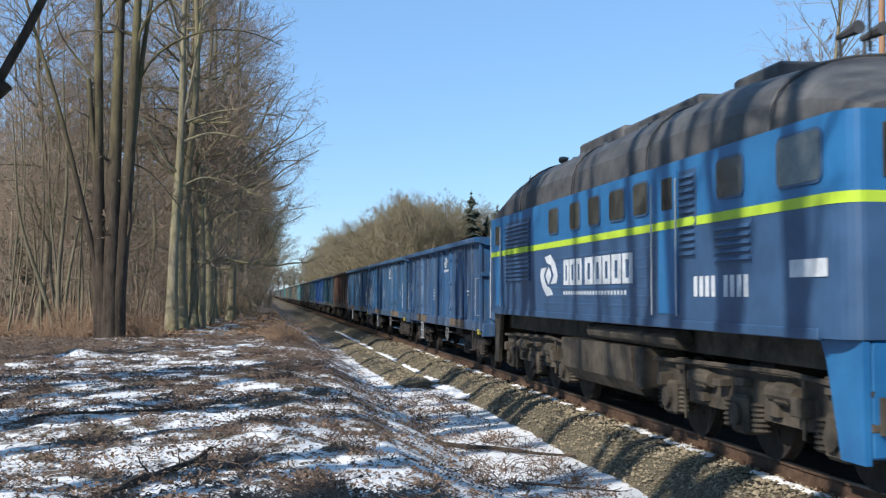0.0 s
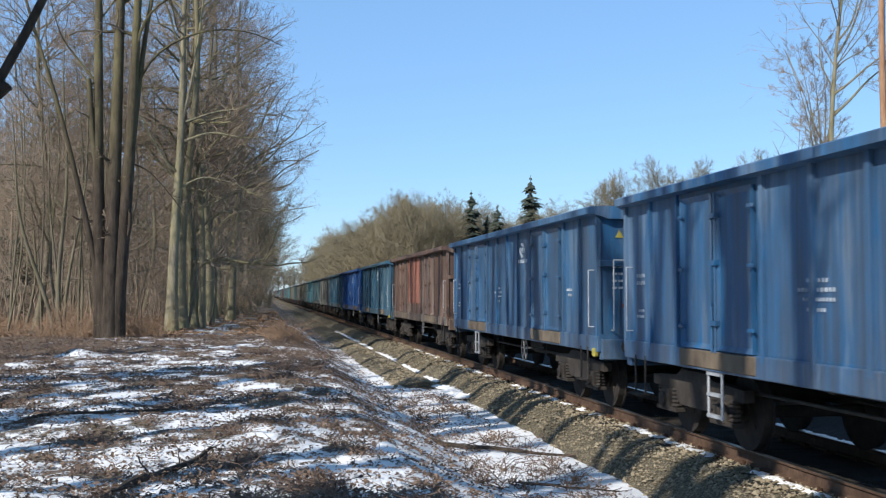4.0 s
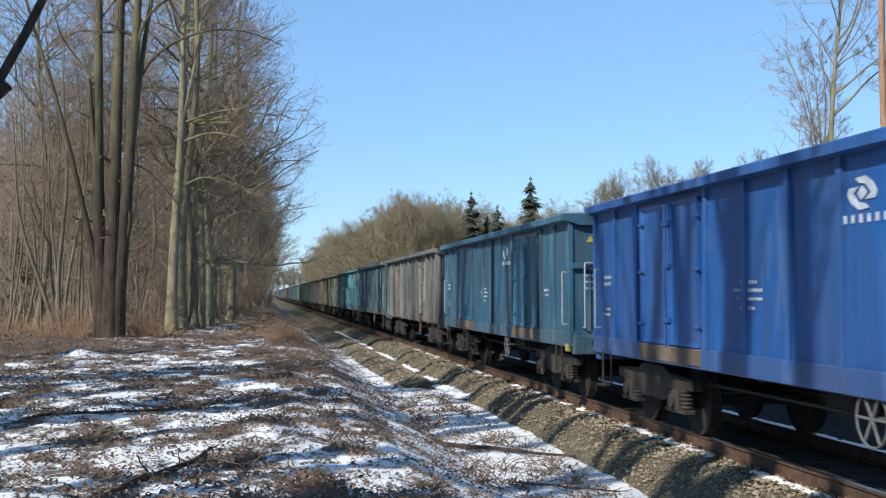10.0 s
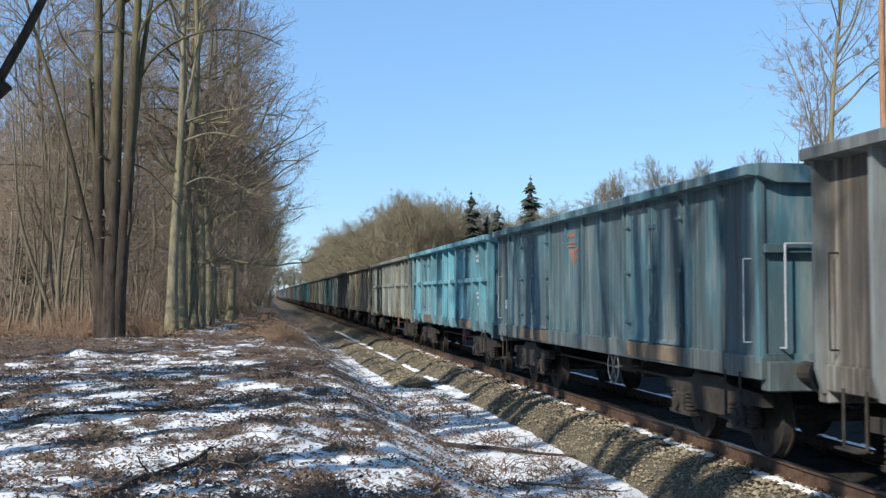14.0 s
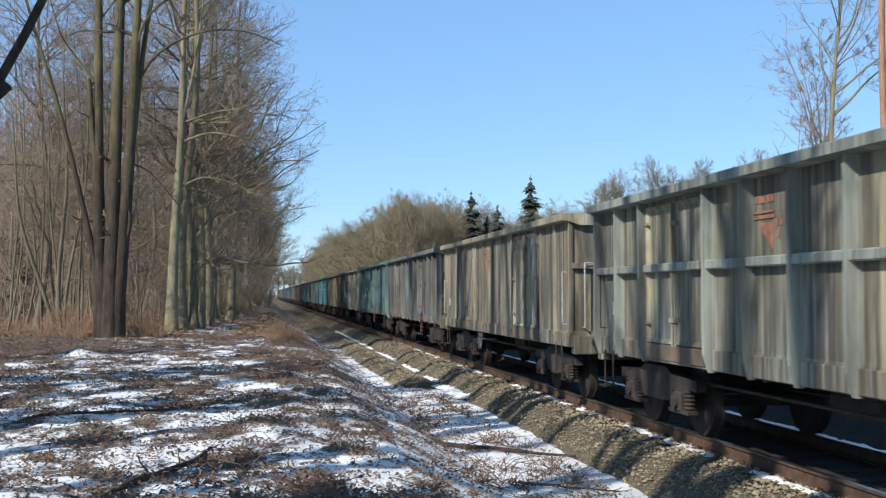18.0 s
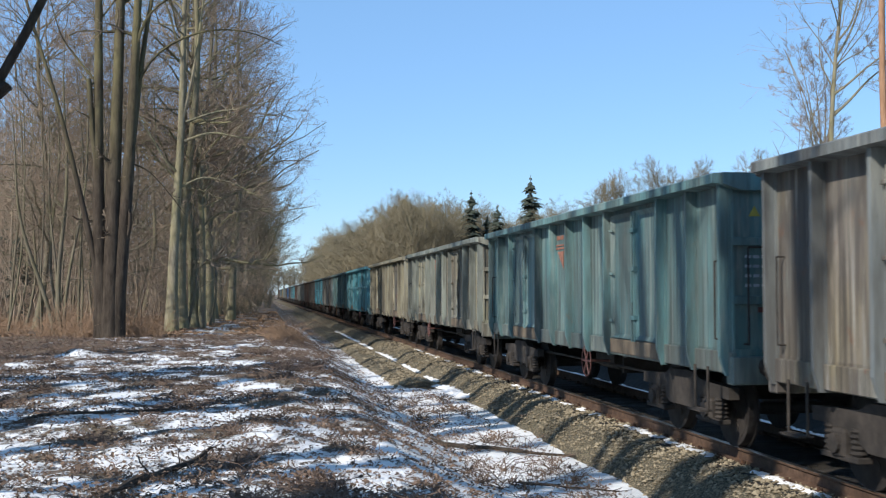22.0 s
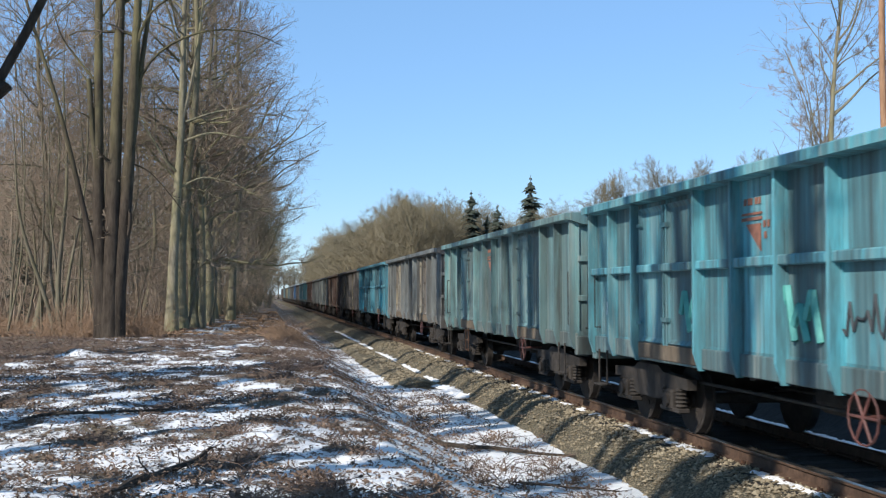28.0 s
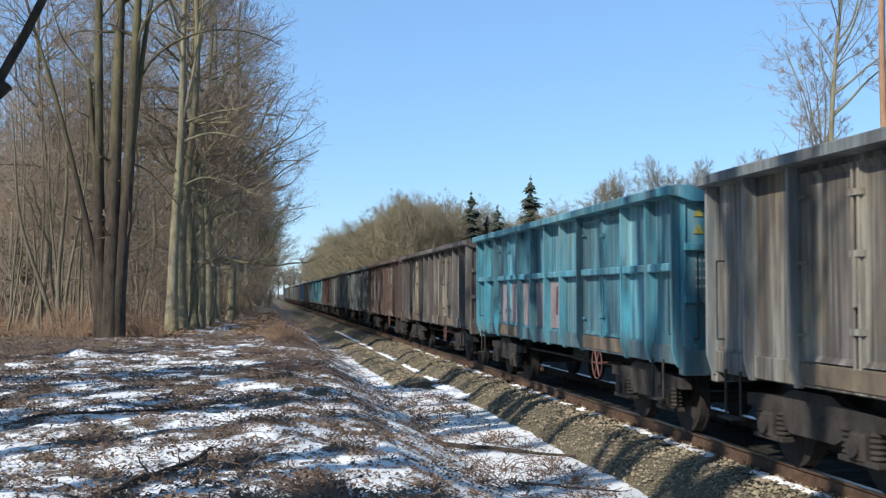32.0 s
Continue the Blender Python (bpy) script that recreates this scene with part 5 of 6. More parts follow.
def make_woods():
    rnd = random.Random(21)
    tall = [tree_meshes("tall_tree", 100 + k, [((0, 0, 0), (rnd.uniform(-0.8, 0.8), rnd.uniform(-0.8, 0.8), 23), 0.16, (rnd.uniform(-0.5, 0.5), 0))],
                        BARK_GREY if k != 1 else BARK_PALE, TWIG, 0.3 - 0.08 * k, 30, 0.27, 8, 7, 2, up=0.25, bend=(0.2, 0.24, 0.28), fork=(30, 75), stout=0.48) for k in range(3)]
    mid = [tree_meshes("young_tree", 120 + k, [((0, 0, 0), (rnd.uniform(-0.7, 0.7), rnd.uniform(-0.5, 0.5), 13 + k), 0.065, (rnd.uniform(-0.5, 0.5), 0.3))],
                       BARK_GREY, TWIG, 0.14, 24, 0.26, 7, 6, 1, up=0.15, angle=(40, 80), fork=(30, 75)) for k in range(3)]
    thin = [tree_meshes("sapling", 140 + k, [((0, 0, 0), (rnd.uniform(-0.8, 0.8), rnd.uniform(-0.5, 0.5), 9 + 2 * k), 0.04, (rnd.uniform(-0.6, 0.6), 0.3))],
                        BARK_GREY, TWIG, 0.3, 10, 0.2, 4, 3, 0, up=0.4, angle=(25, 60), sides=6) for k in range(3)]
    far = [tree_meshes("far_tree", 160 + k, [((0, 0, 0), (rnd.uniform(-1, 1), 0.5, 12.5 + 0.6 * k), 0.36, (0.3, 0))],
                       BARK_GREY, TWIG_GREY, 0.2, 30, 0.66, 9, 13, 0, up=0.22, angle=(15, 72), rmin=0.011, sides=6, last=3, loose=0.35, bend=(0.13, 0.16, 0.2), fork=(28, 66)) for k in range(4)]

    # the wood's edge on the near side, row behind row
    y = 52.0
    while y < 640:
        for row, x0 in enumerate((-3.6, -9.0)):
            if row and y > 150:
                continue
            x = x0 + rnd.uniform(-1.2, 1.0) + (0 if row else min(2.4, max(0.0, (y - 75) * 0.03)))
            plant("forest_tree", rnd.choice(tall if y < 110 else far), x, y + rnd.uniform(-2, 2), rnd.uniform(0, 6.28), rnd.uniform(0.85, 1.05),
                  "tall bare deciduous tree at the wood's edge", group="trees at the wood's edge")
        y += 6.5 + y * 0.035
    for k in range(12):
        x, y = rnd.uniform(-44, -14), rnd.uniform(85, 150)
        plant("forest_tree", rnd.choice(tall), x, y, rnd.uniform(0, 6.28), rnd.uniform(0.8, 1.05), "tall bare deciduous tree inside the wood", group="trees inside the wood")
    for k in range(54):
        y = 46 + 90 * rnd.random() ** 1.4
        x = rnd.uniform(-3.6, -2.5) if k % 4 == 0 else rnd.uniform(-5 - 0.3 * (y - 30), -5.0)
        plant("young_tree", rnd.choice(mid), x, y, rnd.uniform(0, 6.28), rnd.uniform(0.7, 1.1), "slender young bare tree at the wood's edge", group="young trees")
    for k in range(30):
        y = 44 + 60 * rnd.random() ** 1.3
        x = rnd.uniform(-3.5 - 0.42 * (y - 30), -4.5)
        plant("sapling", rnd.choice(thin), x, y, rnd.uniform(0, 6.28), rnd.uniform(0.7, 1.3), "thin upright bare sapling", group="saplings")
    # far woods beyond the train
    def far_tree(x, y, size):
        plant("far_tree", rnd.choice(far), x, y, rnd.uniform(0, 6.28), size, "bare grey-brown deciduous tree of the far wood", group="trees of the far wood")
    y = 195.0
    while y < 640:
        for row in range(2):
            far_tree(25 + row * 6 + rnd.uniform(-2, 2), y + rnd.uniform(-3, 3), rnd.uniform(1.0, 1.14) + min(0.25, (y - 195) * 0.0016))
        y += 8.0 + (y - 195) * 0.05
    for k in range(20):
        s = k / 19
        far_tree(27 + 66 * s + rnd.uniform(-2, 2), 203 + 30 * s + rnd.uniform(-6, 10), rnd.uniform(1.02, 1.22))
        far_tree(30 + 70 * s + rnd.uniform(-2, 2), 222 + 34 * s + rnd.uniform(-6, 10), rnd.uniform(1.1, 1.3))
    for k in range(30):
        s = k / 29
        far_tree(46 + 72 * s + rnd.uniform(-2, 2), 158 - 26 * s + rnd.uniform(-6, 10), rnd.uniform(0.84, 0.94))
    # a row of upright crowns that stand above the rest
    row = [tree_meshes("row_tree", 180 + k, [((0, 0, 0), (0.3, 0.3, 13.5), 0.3, (0.2, 0))], BARK_GREY, TWIG_GREY, 0.4, 28, 0.5, 9, 10, 0, up=0.3, angle=(10, 55), rmin=0.011, sides=6, last=3, loose=0.4, bend=(0.11, 0.14, 0.16), fork=(25, 58)) for k in range(2)]
    for k, (x, y, size) in enumerate(((45.6, 145, 1.06), (48.6, 144, 1.16), (49.8, 146, 1.12), (53.6, 143.1, 1.28), (59.2, 142.1, 1.27), (61.0, 144, 1.2), (67.9, 140.7, 1.33), (70.5, 141, 1.24), (77, 140, 1.26))):
        plant("row_tree", row[k % 2], x, y, 1.7 * k, size, "upright bare tree standing above the far wood", group="trees of the far wood")
    for k in range(18):
        far_tree(-20 + 62 * k / 17, 650 + rnd.uniform(-15, 40), rnd.uniform(0.9, 1.15))
    return thin


THIN = make_woods()


def make_known_trees():
    # many-stemmed tree at the edge of the clearing: stems grown together at the foot
    stems = [([(-0.17, 0, 0), (-0.3, 0, 2.0), (-0.4, 0, 3.9), (-0.45, 0, 6.8), (-0.5, 0.1, 12.7), (-0.7, 0.3, 22)], 0.29, 0.05),
             ([(0.02, -0.05, 0), (0.05, -0.05, 2.5), (0.15, 0, 6.8), (0.27, 0.1, 12.7), (0.4, 0.2, 23)], 0.33, 0.06),
             ([(0.2, 0, 0), (0.33, 0, 2.0), (0.47, 0, 3.9), (0.68, 0, 6.8), (0.88, 0, 12.7), (1.4, -0.2, 22)], 0.3, 0.05),
             ([(0.03, 0.08, 0), (0.05, 0.08, 2.5), (0.05, 0.05, 6.5)], 0.4, 0.22),
             ([(0.68, 0.1, 6.6), (0.85, 0.2, 8.4), (1.0, 0.2, 10.2), (1.38, 0.2, 12.8), (2.6, 0.3, 19)], 0.13, 0.03),
             ([(-0.25, -0.1, 1.7), (-0.65, -0.1, 3.7), (-1.25, 0, 6.1), (-1.75, 0, 8.3), (-2.3, 0.1, 9.9), (-2.85, 0.2, 11.4), (-4.2, 0.3, 17)], 0.13, 0.025),
             ([(-0.46, 0, 6.2), (-0.62, -0.1, 7.4), (-0.72, -0.1, 8.6), (-0.78, -0.1, 9.4)], 0.12, 0.09),
             ([(0.52, 0, 3.4), (0.7, -0.15, 4.0), (0.72, -0.2, 4.6)], 0.09, 0.07),
             ([(-0.46, 0, 9.2), (-1.1, 0.1, 10.0), (-1.8, 0.2, 10.9), (-2.3, 0.3, 12.6)], 0.06, 0.016),
             ([(0.72, 0, 8.6), (0.95, 0.1, 9.6), (1.5, 0.2, 10.5), (2.4, 0.3, 11.1), (3.6, 0.2, 11.5), (5.0, 0.1, 11.4), (6.1, 0.2, 10.9)], 0.075, 0.014),
             ([(0.8, 0, 10.4), (1.1, -0.2, 11.6), (1.9, -0.3, 12.4), (3.2, -0.3, 12.9), (4.7, -0.4, 12.7)], 0.065, 0.014),
             ([(0.7, 0, 6.4), (1.3, 0.2, 6.2), (2.0, 0.3, 5.4), (2.6, 0.4, 4.6)], 0.035, 0.012)]
    plant("many_stemmed_tree", tree_meshes("many_stemmed_tree", 201, [], BARK_DARK, TWIG, 0.45, 7, 0.22, 5, 5, 2, up=0.25, angle=(35, 75), stout=0.4, lines=stems), -5.42, 40.1, 0, 1.0,
          "dark many-stemmed bare tree with mossy upper stems")
    stems = [([(0, 0, 0), (0.03, 0, 2.5), (0.1, 0, 5.0), (0.32, 0, 7.5), (0.42, 0, 9.2), (0.3, 0.1, 11.7), (0.8, 0.3, 22)], 0.25, 0.04),
             ([(0.4, 0, 9.0), (0.7, 0.1, 10.2), (0.95, 0.2, 12.0), (1.8, 0.4, 20)], 0.085, 0.02),
             ([(0.3, 0, 6.6), (-0.2, -0.3, 7.0), (-0.6, -0.5, 7.7), (-1.4, -0.8, 9.0)], 0.07, 0.02),
             ([(0.5, 0, 8.8), (1.6, 0.3, 9.3), (2.8, 0.4, 9.5), (4.1, 0.6, 9.9)], 0.075, 0.018),
             ([(0.45, 0, 8.0), (1.5, -0.3, 8.4), (3.0, -0.4, 8.1), (4.3, -0.4, 8.3)], 0.065, 0.015),
             ([(0.2, 0, 6.0), (1.2, 0.2, 6.6), (2.6, 0.4, 6.3), (3.8, 0.5, 5.6)], 0.06, 0.014)]
    plant("pale_beech", tree_meshes("pale_beech", 202, [], BARK_PALE, TWIG, 0.45, 9, 0.3, 6, 6, 2, up=0.25, angle=(40, 80), stout=0.45, lines=stems), -3.73, 46.05, 0, 1.0,
          "pale smooth-barked bare tree in full sun")
    plant("mossy_tree", tree_meshes("mossy_tree", 203, [((0, 0, 0), (0.4, 0.3, 22), 0.22, (0.15, 0))], BARK_MOSS, TWIG, 0.22, 24, 0.25, 7, 6, 2, stout=0.5), -3.44, 48.2, 0, 1.0,
          "grey-green mossy bare tree")
    plant("mossy_tree", tree_meshes("mossy_tree", 204, [((0, 0, 0), (-0.4, 0.3, 23), 0.26, (0.1, 0))], BARK_MOSS, TWIG, 0.2, 24, 0.26, 7, 6, 2, stout=0.5), -3.86, 62.5, 0, 1.0,
          "grey-green mossy bare tree")
    stems = [((0, 0, 0), (-1.8, 0, 9), 0.09, (-0.4, 0)), ((0.15, 0, 0), (0.2, 0, 12), 0.1, (0.05, 0)), ((0.25, 0.1, 0), (1.1, 0.3, 11), 0.07, (0.2, 0)), ((-0.1, 0.1, 0), (-0.6, 0.3, 10), 0.06, (0.1, 0))]
    plant("coppiced_tree", tree_meshes("coppiced_tree", 205, stems, BARK_GREY, TWIG, 0.3, 9, 0.18, 5, 4, 1), -7.9, 43.9, 0, 1.0, "thin bare tree coppiced into several stems")
    plant("sapling", THIN[2], -10.0, 45.2, 0, 1.1, "thin upright bare sapling", group="saplings")
    # broad crowns that hang out over the clearing
    broad = tree_meshes("broad_tree", 215, [((0, 0, 0), (0.6, 0.3, 20), 0.24, (0.2, 0))], BARK_MOSS, TWIG, 0.16, 34, 0.3, 8, 7, 2, up=0.22, angle=(45, 88), stout=0.46, bend=(0.22, 0.25, 0.26))
    for x, y, turn, size in ((-3.1, 50.5, 3.4, 0.92), (-1.9, 66.0, 0.4, 0.98), (-2.9, 60.0, 2.5, 1.02), (-3.0, 68.0, 4.1, 1.05), (-3.2, 82.0, 5.3, 1.05), (-3.2, 98.0, 1.2, 1.05)):
        plant("forest_tree", broad, x, y, turn, size, "broad bare tree with boughs over the clearing", group="trees at the wood's edge")
    # dark leaning trunk close to the eye, with a broken stub
    stems = [([(0, 0, 0), (1.2, 0, 2.4), (2.42, 0, 4.7), (2.7, 0, 5.25), (3.0, 0, 5.85), (3.7, 0, 7.8), (4.9, -0.2, 11.3)], 0.1, 0.03),
             ([(2.1, 0, 4.12), (2.3, -0.08, 4.27), (2.42, -0.1, 4.38)], 0.07, 0.075)]
    plant("leaning_tree", tree_meshes("leaning_tree", 206, [], BARK_DARK, TWIG, 0.65, 5, 0.12, 5, 4, 0, lines=stems), -5.77, 15.1, 0, 1.0, "dark leaning bare trunk with a broken stub")
    # trees beside and behind the eye, whose shade falls on the train and the ground
    # (x, y, radius at the foot, lean across, lean along)
    rnd = random.Random(44)
    for k, (x, y, r, lx, ly) in enumerate(((-5.5, 2.9, 0.46, 0.3, 0.2), (-7, 2.6, 0.2, 0, 0.1), (-4.5, 2.6, 0.19, 0.2, 0), (-3.8, 1.6, 0.15, 0.5, 2.6), (-9, 2.3, 0.27, 0, -0.3),
                                           (-6, 5.3, 0.24, 0.2, 0.4), (-5, 12.1, 0.3, 0, 0), (-7, 13.0, 0.2, 0.3, -0.6), (-5.5, 12.5, 0.33, 0.2, 0.3), (-8, 13.5, 0.26, 0, 0),
                                           (-6.2, 19.4, 0.3, 0.2, 0.4), (-7.5, 22.0, 0.24, 0, -0.4), (-8.5, 26.5, 0.3, 0, 0.3), (-4.6, -3.5, 0.3, 0, 0.5), (-12, 4.0, 0.3, 0.4, 0),
                                           (-13, 13.0, 0.3, 0, 0.3), (-9.5, 10.0, 0.26, 0, 0.3), (-9.3, 16.5, 0.3, 0, 0.3), (-10.5, 23.5, 0.28, 0, 0.3), (-12.5, 29.0, 0.26, 0, 0), (-8.2, 17.5, 0.22, 0, -0.5), (-11, -6.0, 0.3, 0, 0), (-16, 9.0, 0.3, 0, 0))):
        stems = [((0, 0, 0), (lx, ly, 21 + 2 * rnd.random()), r, (rnd.uniform(-0.3, 0.3), rnd.uniform(-0.3, 0.3)))]
        if k in (0, 5, 8):
            stems.append(((lx * 0.35, ly * 0.35, 7.6), (lx + 0.4, ly + 3.2, 17), r * 0.42, (0, 0.5)))
        plant("clearing_tree", tree_meshes("clearing_tree", 300 + k, stems, BARK_GREY, TWIG, 0.45, 9, 0.2, 4, 3, 0, up=0.5, angle=(25, 60)), x, y, 0, 1.0,
              "tall bare deciduous tree beside the clearing", group="trees beside the clearing")
    # sparse trees beyond the track
    stems = [([(-0.25, 0, 0), (0, 0, 8.7), (0.22, 0, 11.4), (0.4, 0, 13.1), (0.85, 0, 15.3), (1.2, 0, 19)], 0.17, 0.03),
             ([(0.02, 0, 8.9), (0.9, 0.1, 9.6), (1.9, 0.1, 10.7), (2.5, 0.1, 11.0), (3.6, 0.2, 12.4)], 0.075, 0.012),
             ([(0.06, 0, 9.8), (0.75, -0.2, 10.3), (1.5, -0.2, 11.0), (2.3, -0.2, 11.5), (3.5, -0.3, 13.0)], 0.065, 0.012),
             ([(0.25, 0, 11.4), (0.75, 0.2, 12.0), (1.15, 0.2, 12.7), (1.7, 0.2, 14.2), (2.1, 0.3, 17)], 0.06, 0.012),
             ([(0.33, 0, 12.1), (0.85, -0.2, 12.7), (1.2, -0.2, 13.8), (1.5, -0.3, 16)], 0.05, 0.01),
             ([(0.05, 0, 10.2), (-0.35, 0.2, 11.2), (-0.4, 0.2, 12.8)], 0.04, 0.01),
             ([(0.15, 0, 10.8), (0.8, 0.3, 11.4), (1.7, 0.4, 11.8), (2.6, 0.4, 12.8)], 0.04, 0.01)]
    plant("roadside_tree", tree_meshes("roadside_tree", 207, [], BARK_PALE, TWIG, 0.35, 9, 0.3, 6, 5, 2, up=0.25, angle=(25, 60), bend=(0.1, 0.14, 0.18), lines=stems),
          23.45, 41.8, 0, 1.0, "tall sparse bare tree beyond the track")
    stems = [([(0.1 * k, 0.1 * k, 0), (0.05 + 0.14 * k, 0, 7.5), (a, 0.2, 9.6), (b, 0.3, 11.9)], 0.075, 0.01)
             for k, (a, b) in enumerate(((-0.25, -1.1), (0.0, -0.5), (0.35, 0.1), (0.75, 0.6), (0.95, 1.0)))]
    plant("coppiced_tree", tree_meshes("coppiced_tree", 208, [], BARK_PALE, TWIG, 0.6, 14, 0.15, 6, 6, 1, up=0.2, angle=(30, 65), bend=(0.1, 0.14, 0.18), lines=stems),
          23.1, 42.6, 0, 1.0, "pale bare tree of several slender stems beyond the track")
    for k in range(3):
        plant("young_tree", THIN[k % 3], 22.7 + 0.45 * k, 43.4 + 0.35 * (k % 3), 1.3 * k, (1.02, 0.9, 0.86)[k % 3], "thin bare young tree in a clump beyond the track", group="young trees beyond the track")
    plant("pine_trunk", tree_meshes("pine_trunk", 209, [((0, 0, 0), (-0.1, 0, 24), 0.12, (0.02, 0))], PINE, TWIG, 0.8, 10, 0.1, 5, 4, 0), 17.2, 27.5, 0, 1.0,
          "tall straight sunlit orange-barked trunk beyond the track")


PINE = bark("orange_pine_bark", (0.24, 0.13, 0.075), (0.5, 0.3, 0.18), (0.3, 0.18, 0.1), 0.3)
make_known_trees()


def make_spruces():
    rs = np.random.RandomState(31)
    H = 22.0
    P, R = [], []
    V, F, base = [], [], 0
    for k in range(64):
        z = 1.5 + (H - 2) * k / 64
        n = 14
        reach = min(3.1, 0.62 * (H - z) ** 0.7 + 0.1) * (0.4 + 0.85 * rs.rand())
        for j in range(n):
            a = 6.28 * (j + rs.rand()) / n
            L = reach * (0.3 + 0.8 * rs.rand())
            z += 0.12 * rs.normal()
            d = np.array([math.cos(a), math.sin(a)])
            q = np.array([-d[1], d[0]])
            w = 0.18 + 0.16 * L
            droop = (0.05 + 0.35 * rs.rand()) * L
            pts = [(0, 0, z + 0.1), (*(d * L * 0.55 + q * w), z - droop * 0.4), (*(d * L), z - droop), (*(d * L * 0.55 - q * w), z - droop * 0.4), (*(d * L * 0.5), z - droop * 0.2 + 0.2)]
            V += pts
            F += [(base, base + 1, base + 4), (base + 1, base + 2, base + 4), (base + 2, base + 3, base + 4), (base + 3, base, base + 4)]
            base += 5
    crown = mesh_of("spruce_crown", V, F, NEEDLE)
    bm = bmesh.new()
    rod(bm, (0, 0, 0), (0, 0, H), 0.25, 7, 0.03)
    trunk = bpy.data.meshes.new("spruce_trunk")
    bm.to_mesh(trunk), bm.free()
    trunk.materials.append(BARK_DARK)
    for x, y, s in ((-15.6, 75, 0.34), (-18.6, 90, 0.42), (-13.6, 64, 0.24), (-17.2, 77, 0.3), (48.7, 194, 1.07), (38.7, 200, 0.96), (43.5, 199, 0.84), (42.2, 202, 0.76)):
        plant("spruce", (trunk, crown), x, y, x, s, "dark green spruce among bare trees", group="spruces")


make_spruces()


def stand(name, x, y, h, mat, seed, label, slim=1.0):
    """The inside of a wood: many far stems with a tangle of boughs, as one mass."""
    rs = np.random.RandomState(seed)
    n = len(x)
    z = ground_z(x, y) - 0.1
    P = np.zeros((n, 4, 3))
    for k in range(4):
        P[:, k] = np.stack([x + k * rs.normal(size=n) * 0.25, y, z + h * k / 3], -1)
    R = slim * (0.05 + 0.15 * rs.rand(n, 1) ** 2) * np.array([[1, 0.8, 0.5, 0.15]])
    p1, r1, l1 = offshoots(rs, P, R, h, 10, 0.1, 1.0, (30, 75), 0.25, 3, 0.25, 0.14, 0.4, 0.016 * slim)
    p2, r2, l2 = offshoots(rs, p1, r1, l1, 6, 0.2, 1.0, (25, 60), 0.55, 2, 0.2, 0.15, 0.5, 0.014 * slim)
    v, f = tubes([(P, R, 4), (p1, r1, 3), (p2, r2, 3)])
    tagged(new(name, mesh_of(name, v.tolist(), f.tolist(), mat)), label, "woods", kind="stuff")


def make_stands():
    rs = np.random.RandomState(77)
    y = 100 + 220 * rs.rand(1000) ** 1.25
    x = -7 - rs.rand(1000) * 0.34 * y
    stand("wood_interior", x, y, 8 + 13 * rs.rand(1000), TWIG, 78, "dense bare stems and boughs deep in the wood", 0.62)
    y = 70 + 32 * rs.rand(170)
    x = -y * (0.165 + 0.075 * rs.rand(170))
    stand("wood_thicket", x, y, 9 + 9 * rs.rand(170), TWIG, 81, "brown haze of thin bare boughs inside the wood", 0.5)
    y = 56 + 34 * rs.rand(700)
    x = -4.5 - rs.rand(700) * (4 + 0.35 * y)
    stand("undergrowth", x, y, 1.2 + 4.5 * rs.rand(700) ** 1.5, TWIG, 80, "tan tangle of thin bare undergrowth between the trees", 0.4)
    s = rs.rand(620)
    x = 30 + 75 * s + 4 * rs.normal(size=620)
    y = 212 + 34 * s + 30 * rs.rand(620)
    a = rs.rand(380)
    x = np.concatenate([x, 29 + 12 * rs.rand(380)])
    y = np.concatenate([y, 200 + 400 * a ** 1.5])
    stand("far_wood_interior", x, y, 10 + 6.5 * rs.rand(1000), TWIG_GREY, 79, "dense grey-brown boughs of the far wood")


make_stands()


def make_brush():
    # low brush that closes the clearing where it narrows down the line
    rnd = random.Random(61)
    kinds = [tree_meshes("brush", 230 + k, [((0.25 * math.cos(j), 0.25 * math.sin(j), 0), (1.3 * math.cos(j * 1.9 + k), 1.3 * math.sin(j * 1.9 + k), 2.6 + 0.25 * j), 0.03, (0, 0)) for j in range(6)],
                         BARK_GREY, TWIG_TAN, 0.12, 7, 0.38, 4, 3, 0, up=0.4, angle=(25, 60), sides=4, last=2) for k in range(2)]
    for k in range(44):
        y = 74 + 190 * rnd.random() ** 1.5
        x = rnd.uniform(-3.4, -0.4 + min(2.0, (y - 70) * 0.022))
        plant("brush", rnd.choice(kinds), x, y, rnd.uniform(0, 6.28), rnd.uniform(0.5, 1.25), "low bare thicket beside the line", "bush", "brush beside the line")


make_brush()


# ---- dead leaves, weeds and fallen branches on the clearing ----
def litter(name, n, place, size, mat, seed, heap=0.0):
    """Curled dead leaves: two bent triangles each."""
    rs = np.random.RandomState(seed)
    x, y = place(rs, n)
    n = len(x)
    z = ground_z(x, y)
    s = size[0] + (size[1] - size[0]) * rs.rand(n)
    a = rs.rand(n) * 6.28
    d = np.stack([np.cos(a), np.sin(a), rs.normal(size=n) * 0.35], -1) * s[:, None]
    q = np.stack([-np.sin(a), np.cos(a), rs.normal(size=n) * 0.5], -1) * (s * 0.45)[:, None]
    c = np.stack([x, y, z + 0.01 + (0.02 + heap * rs.rand(n)) * rs.rand(n)], -1)
    fold = np.stack([np.zeros(n), np.zeros(n), s * (0.2 + 0.3 * rs.rand(n))], -1)
    v = np.stack([c - d, c + q + fold, c + d, c - q + fold], 1)
    k = 4 * np.arange(n)[:, None]
    f = np.concatenate([k + [[0, 1, 2]], k + [[0, 2, 3]]])
    return new(name, mesh_of(name, v.reshape(-1, 3).tolist(), f.tolist(), mat))


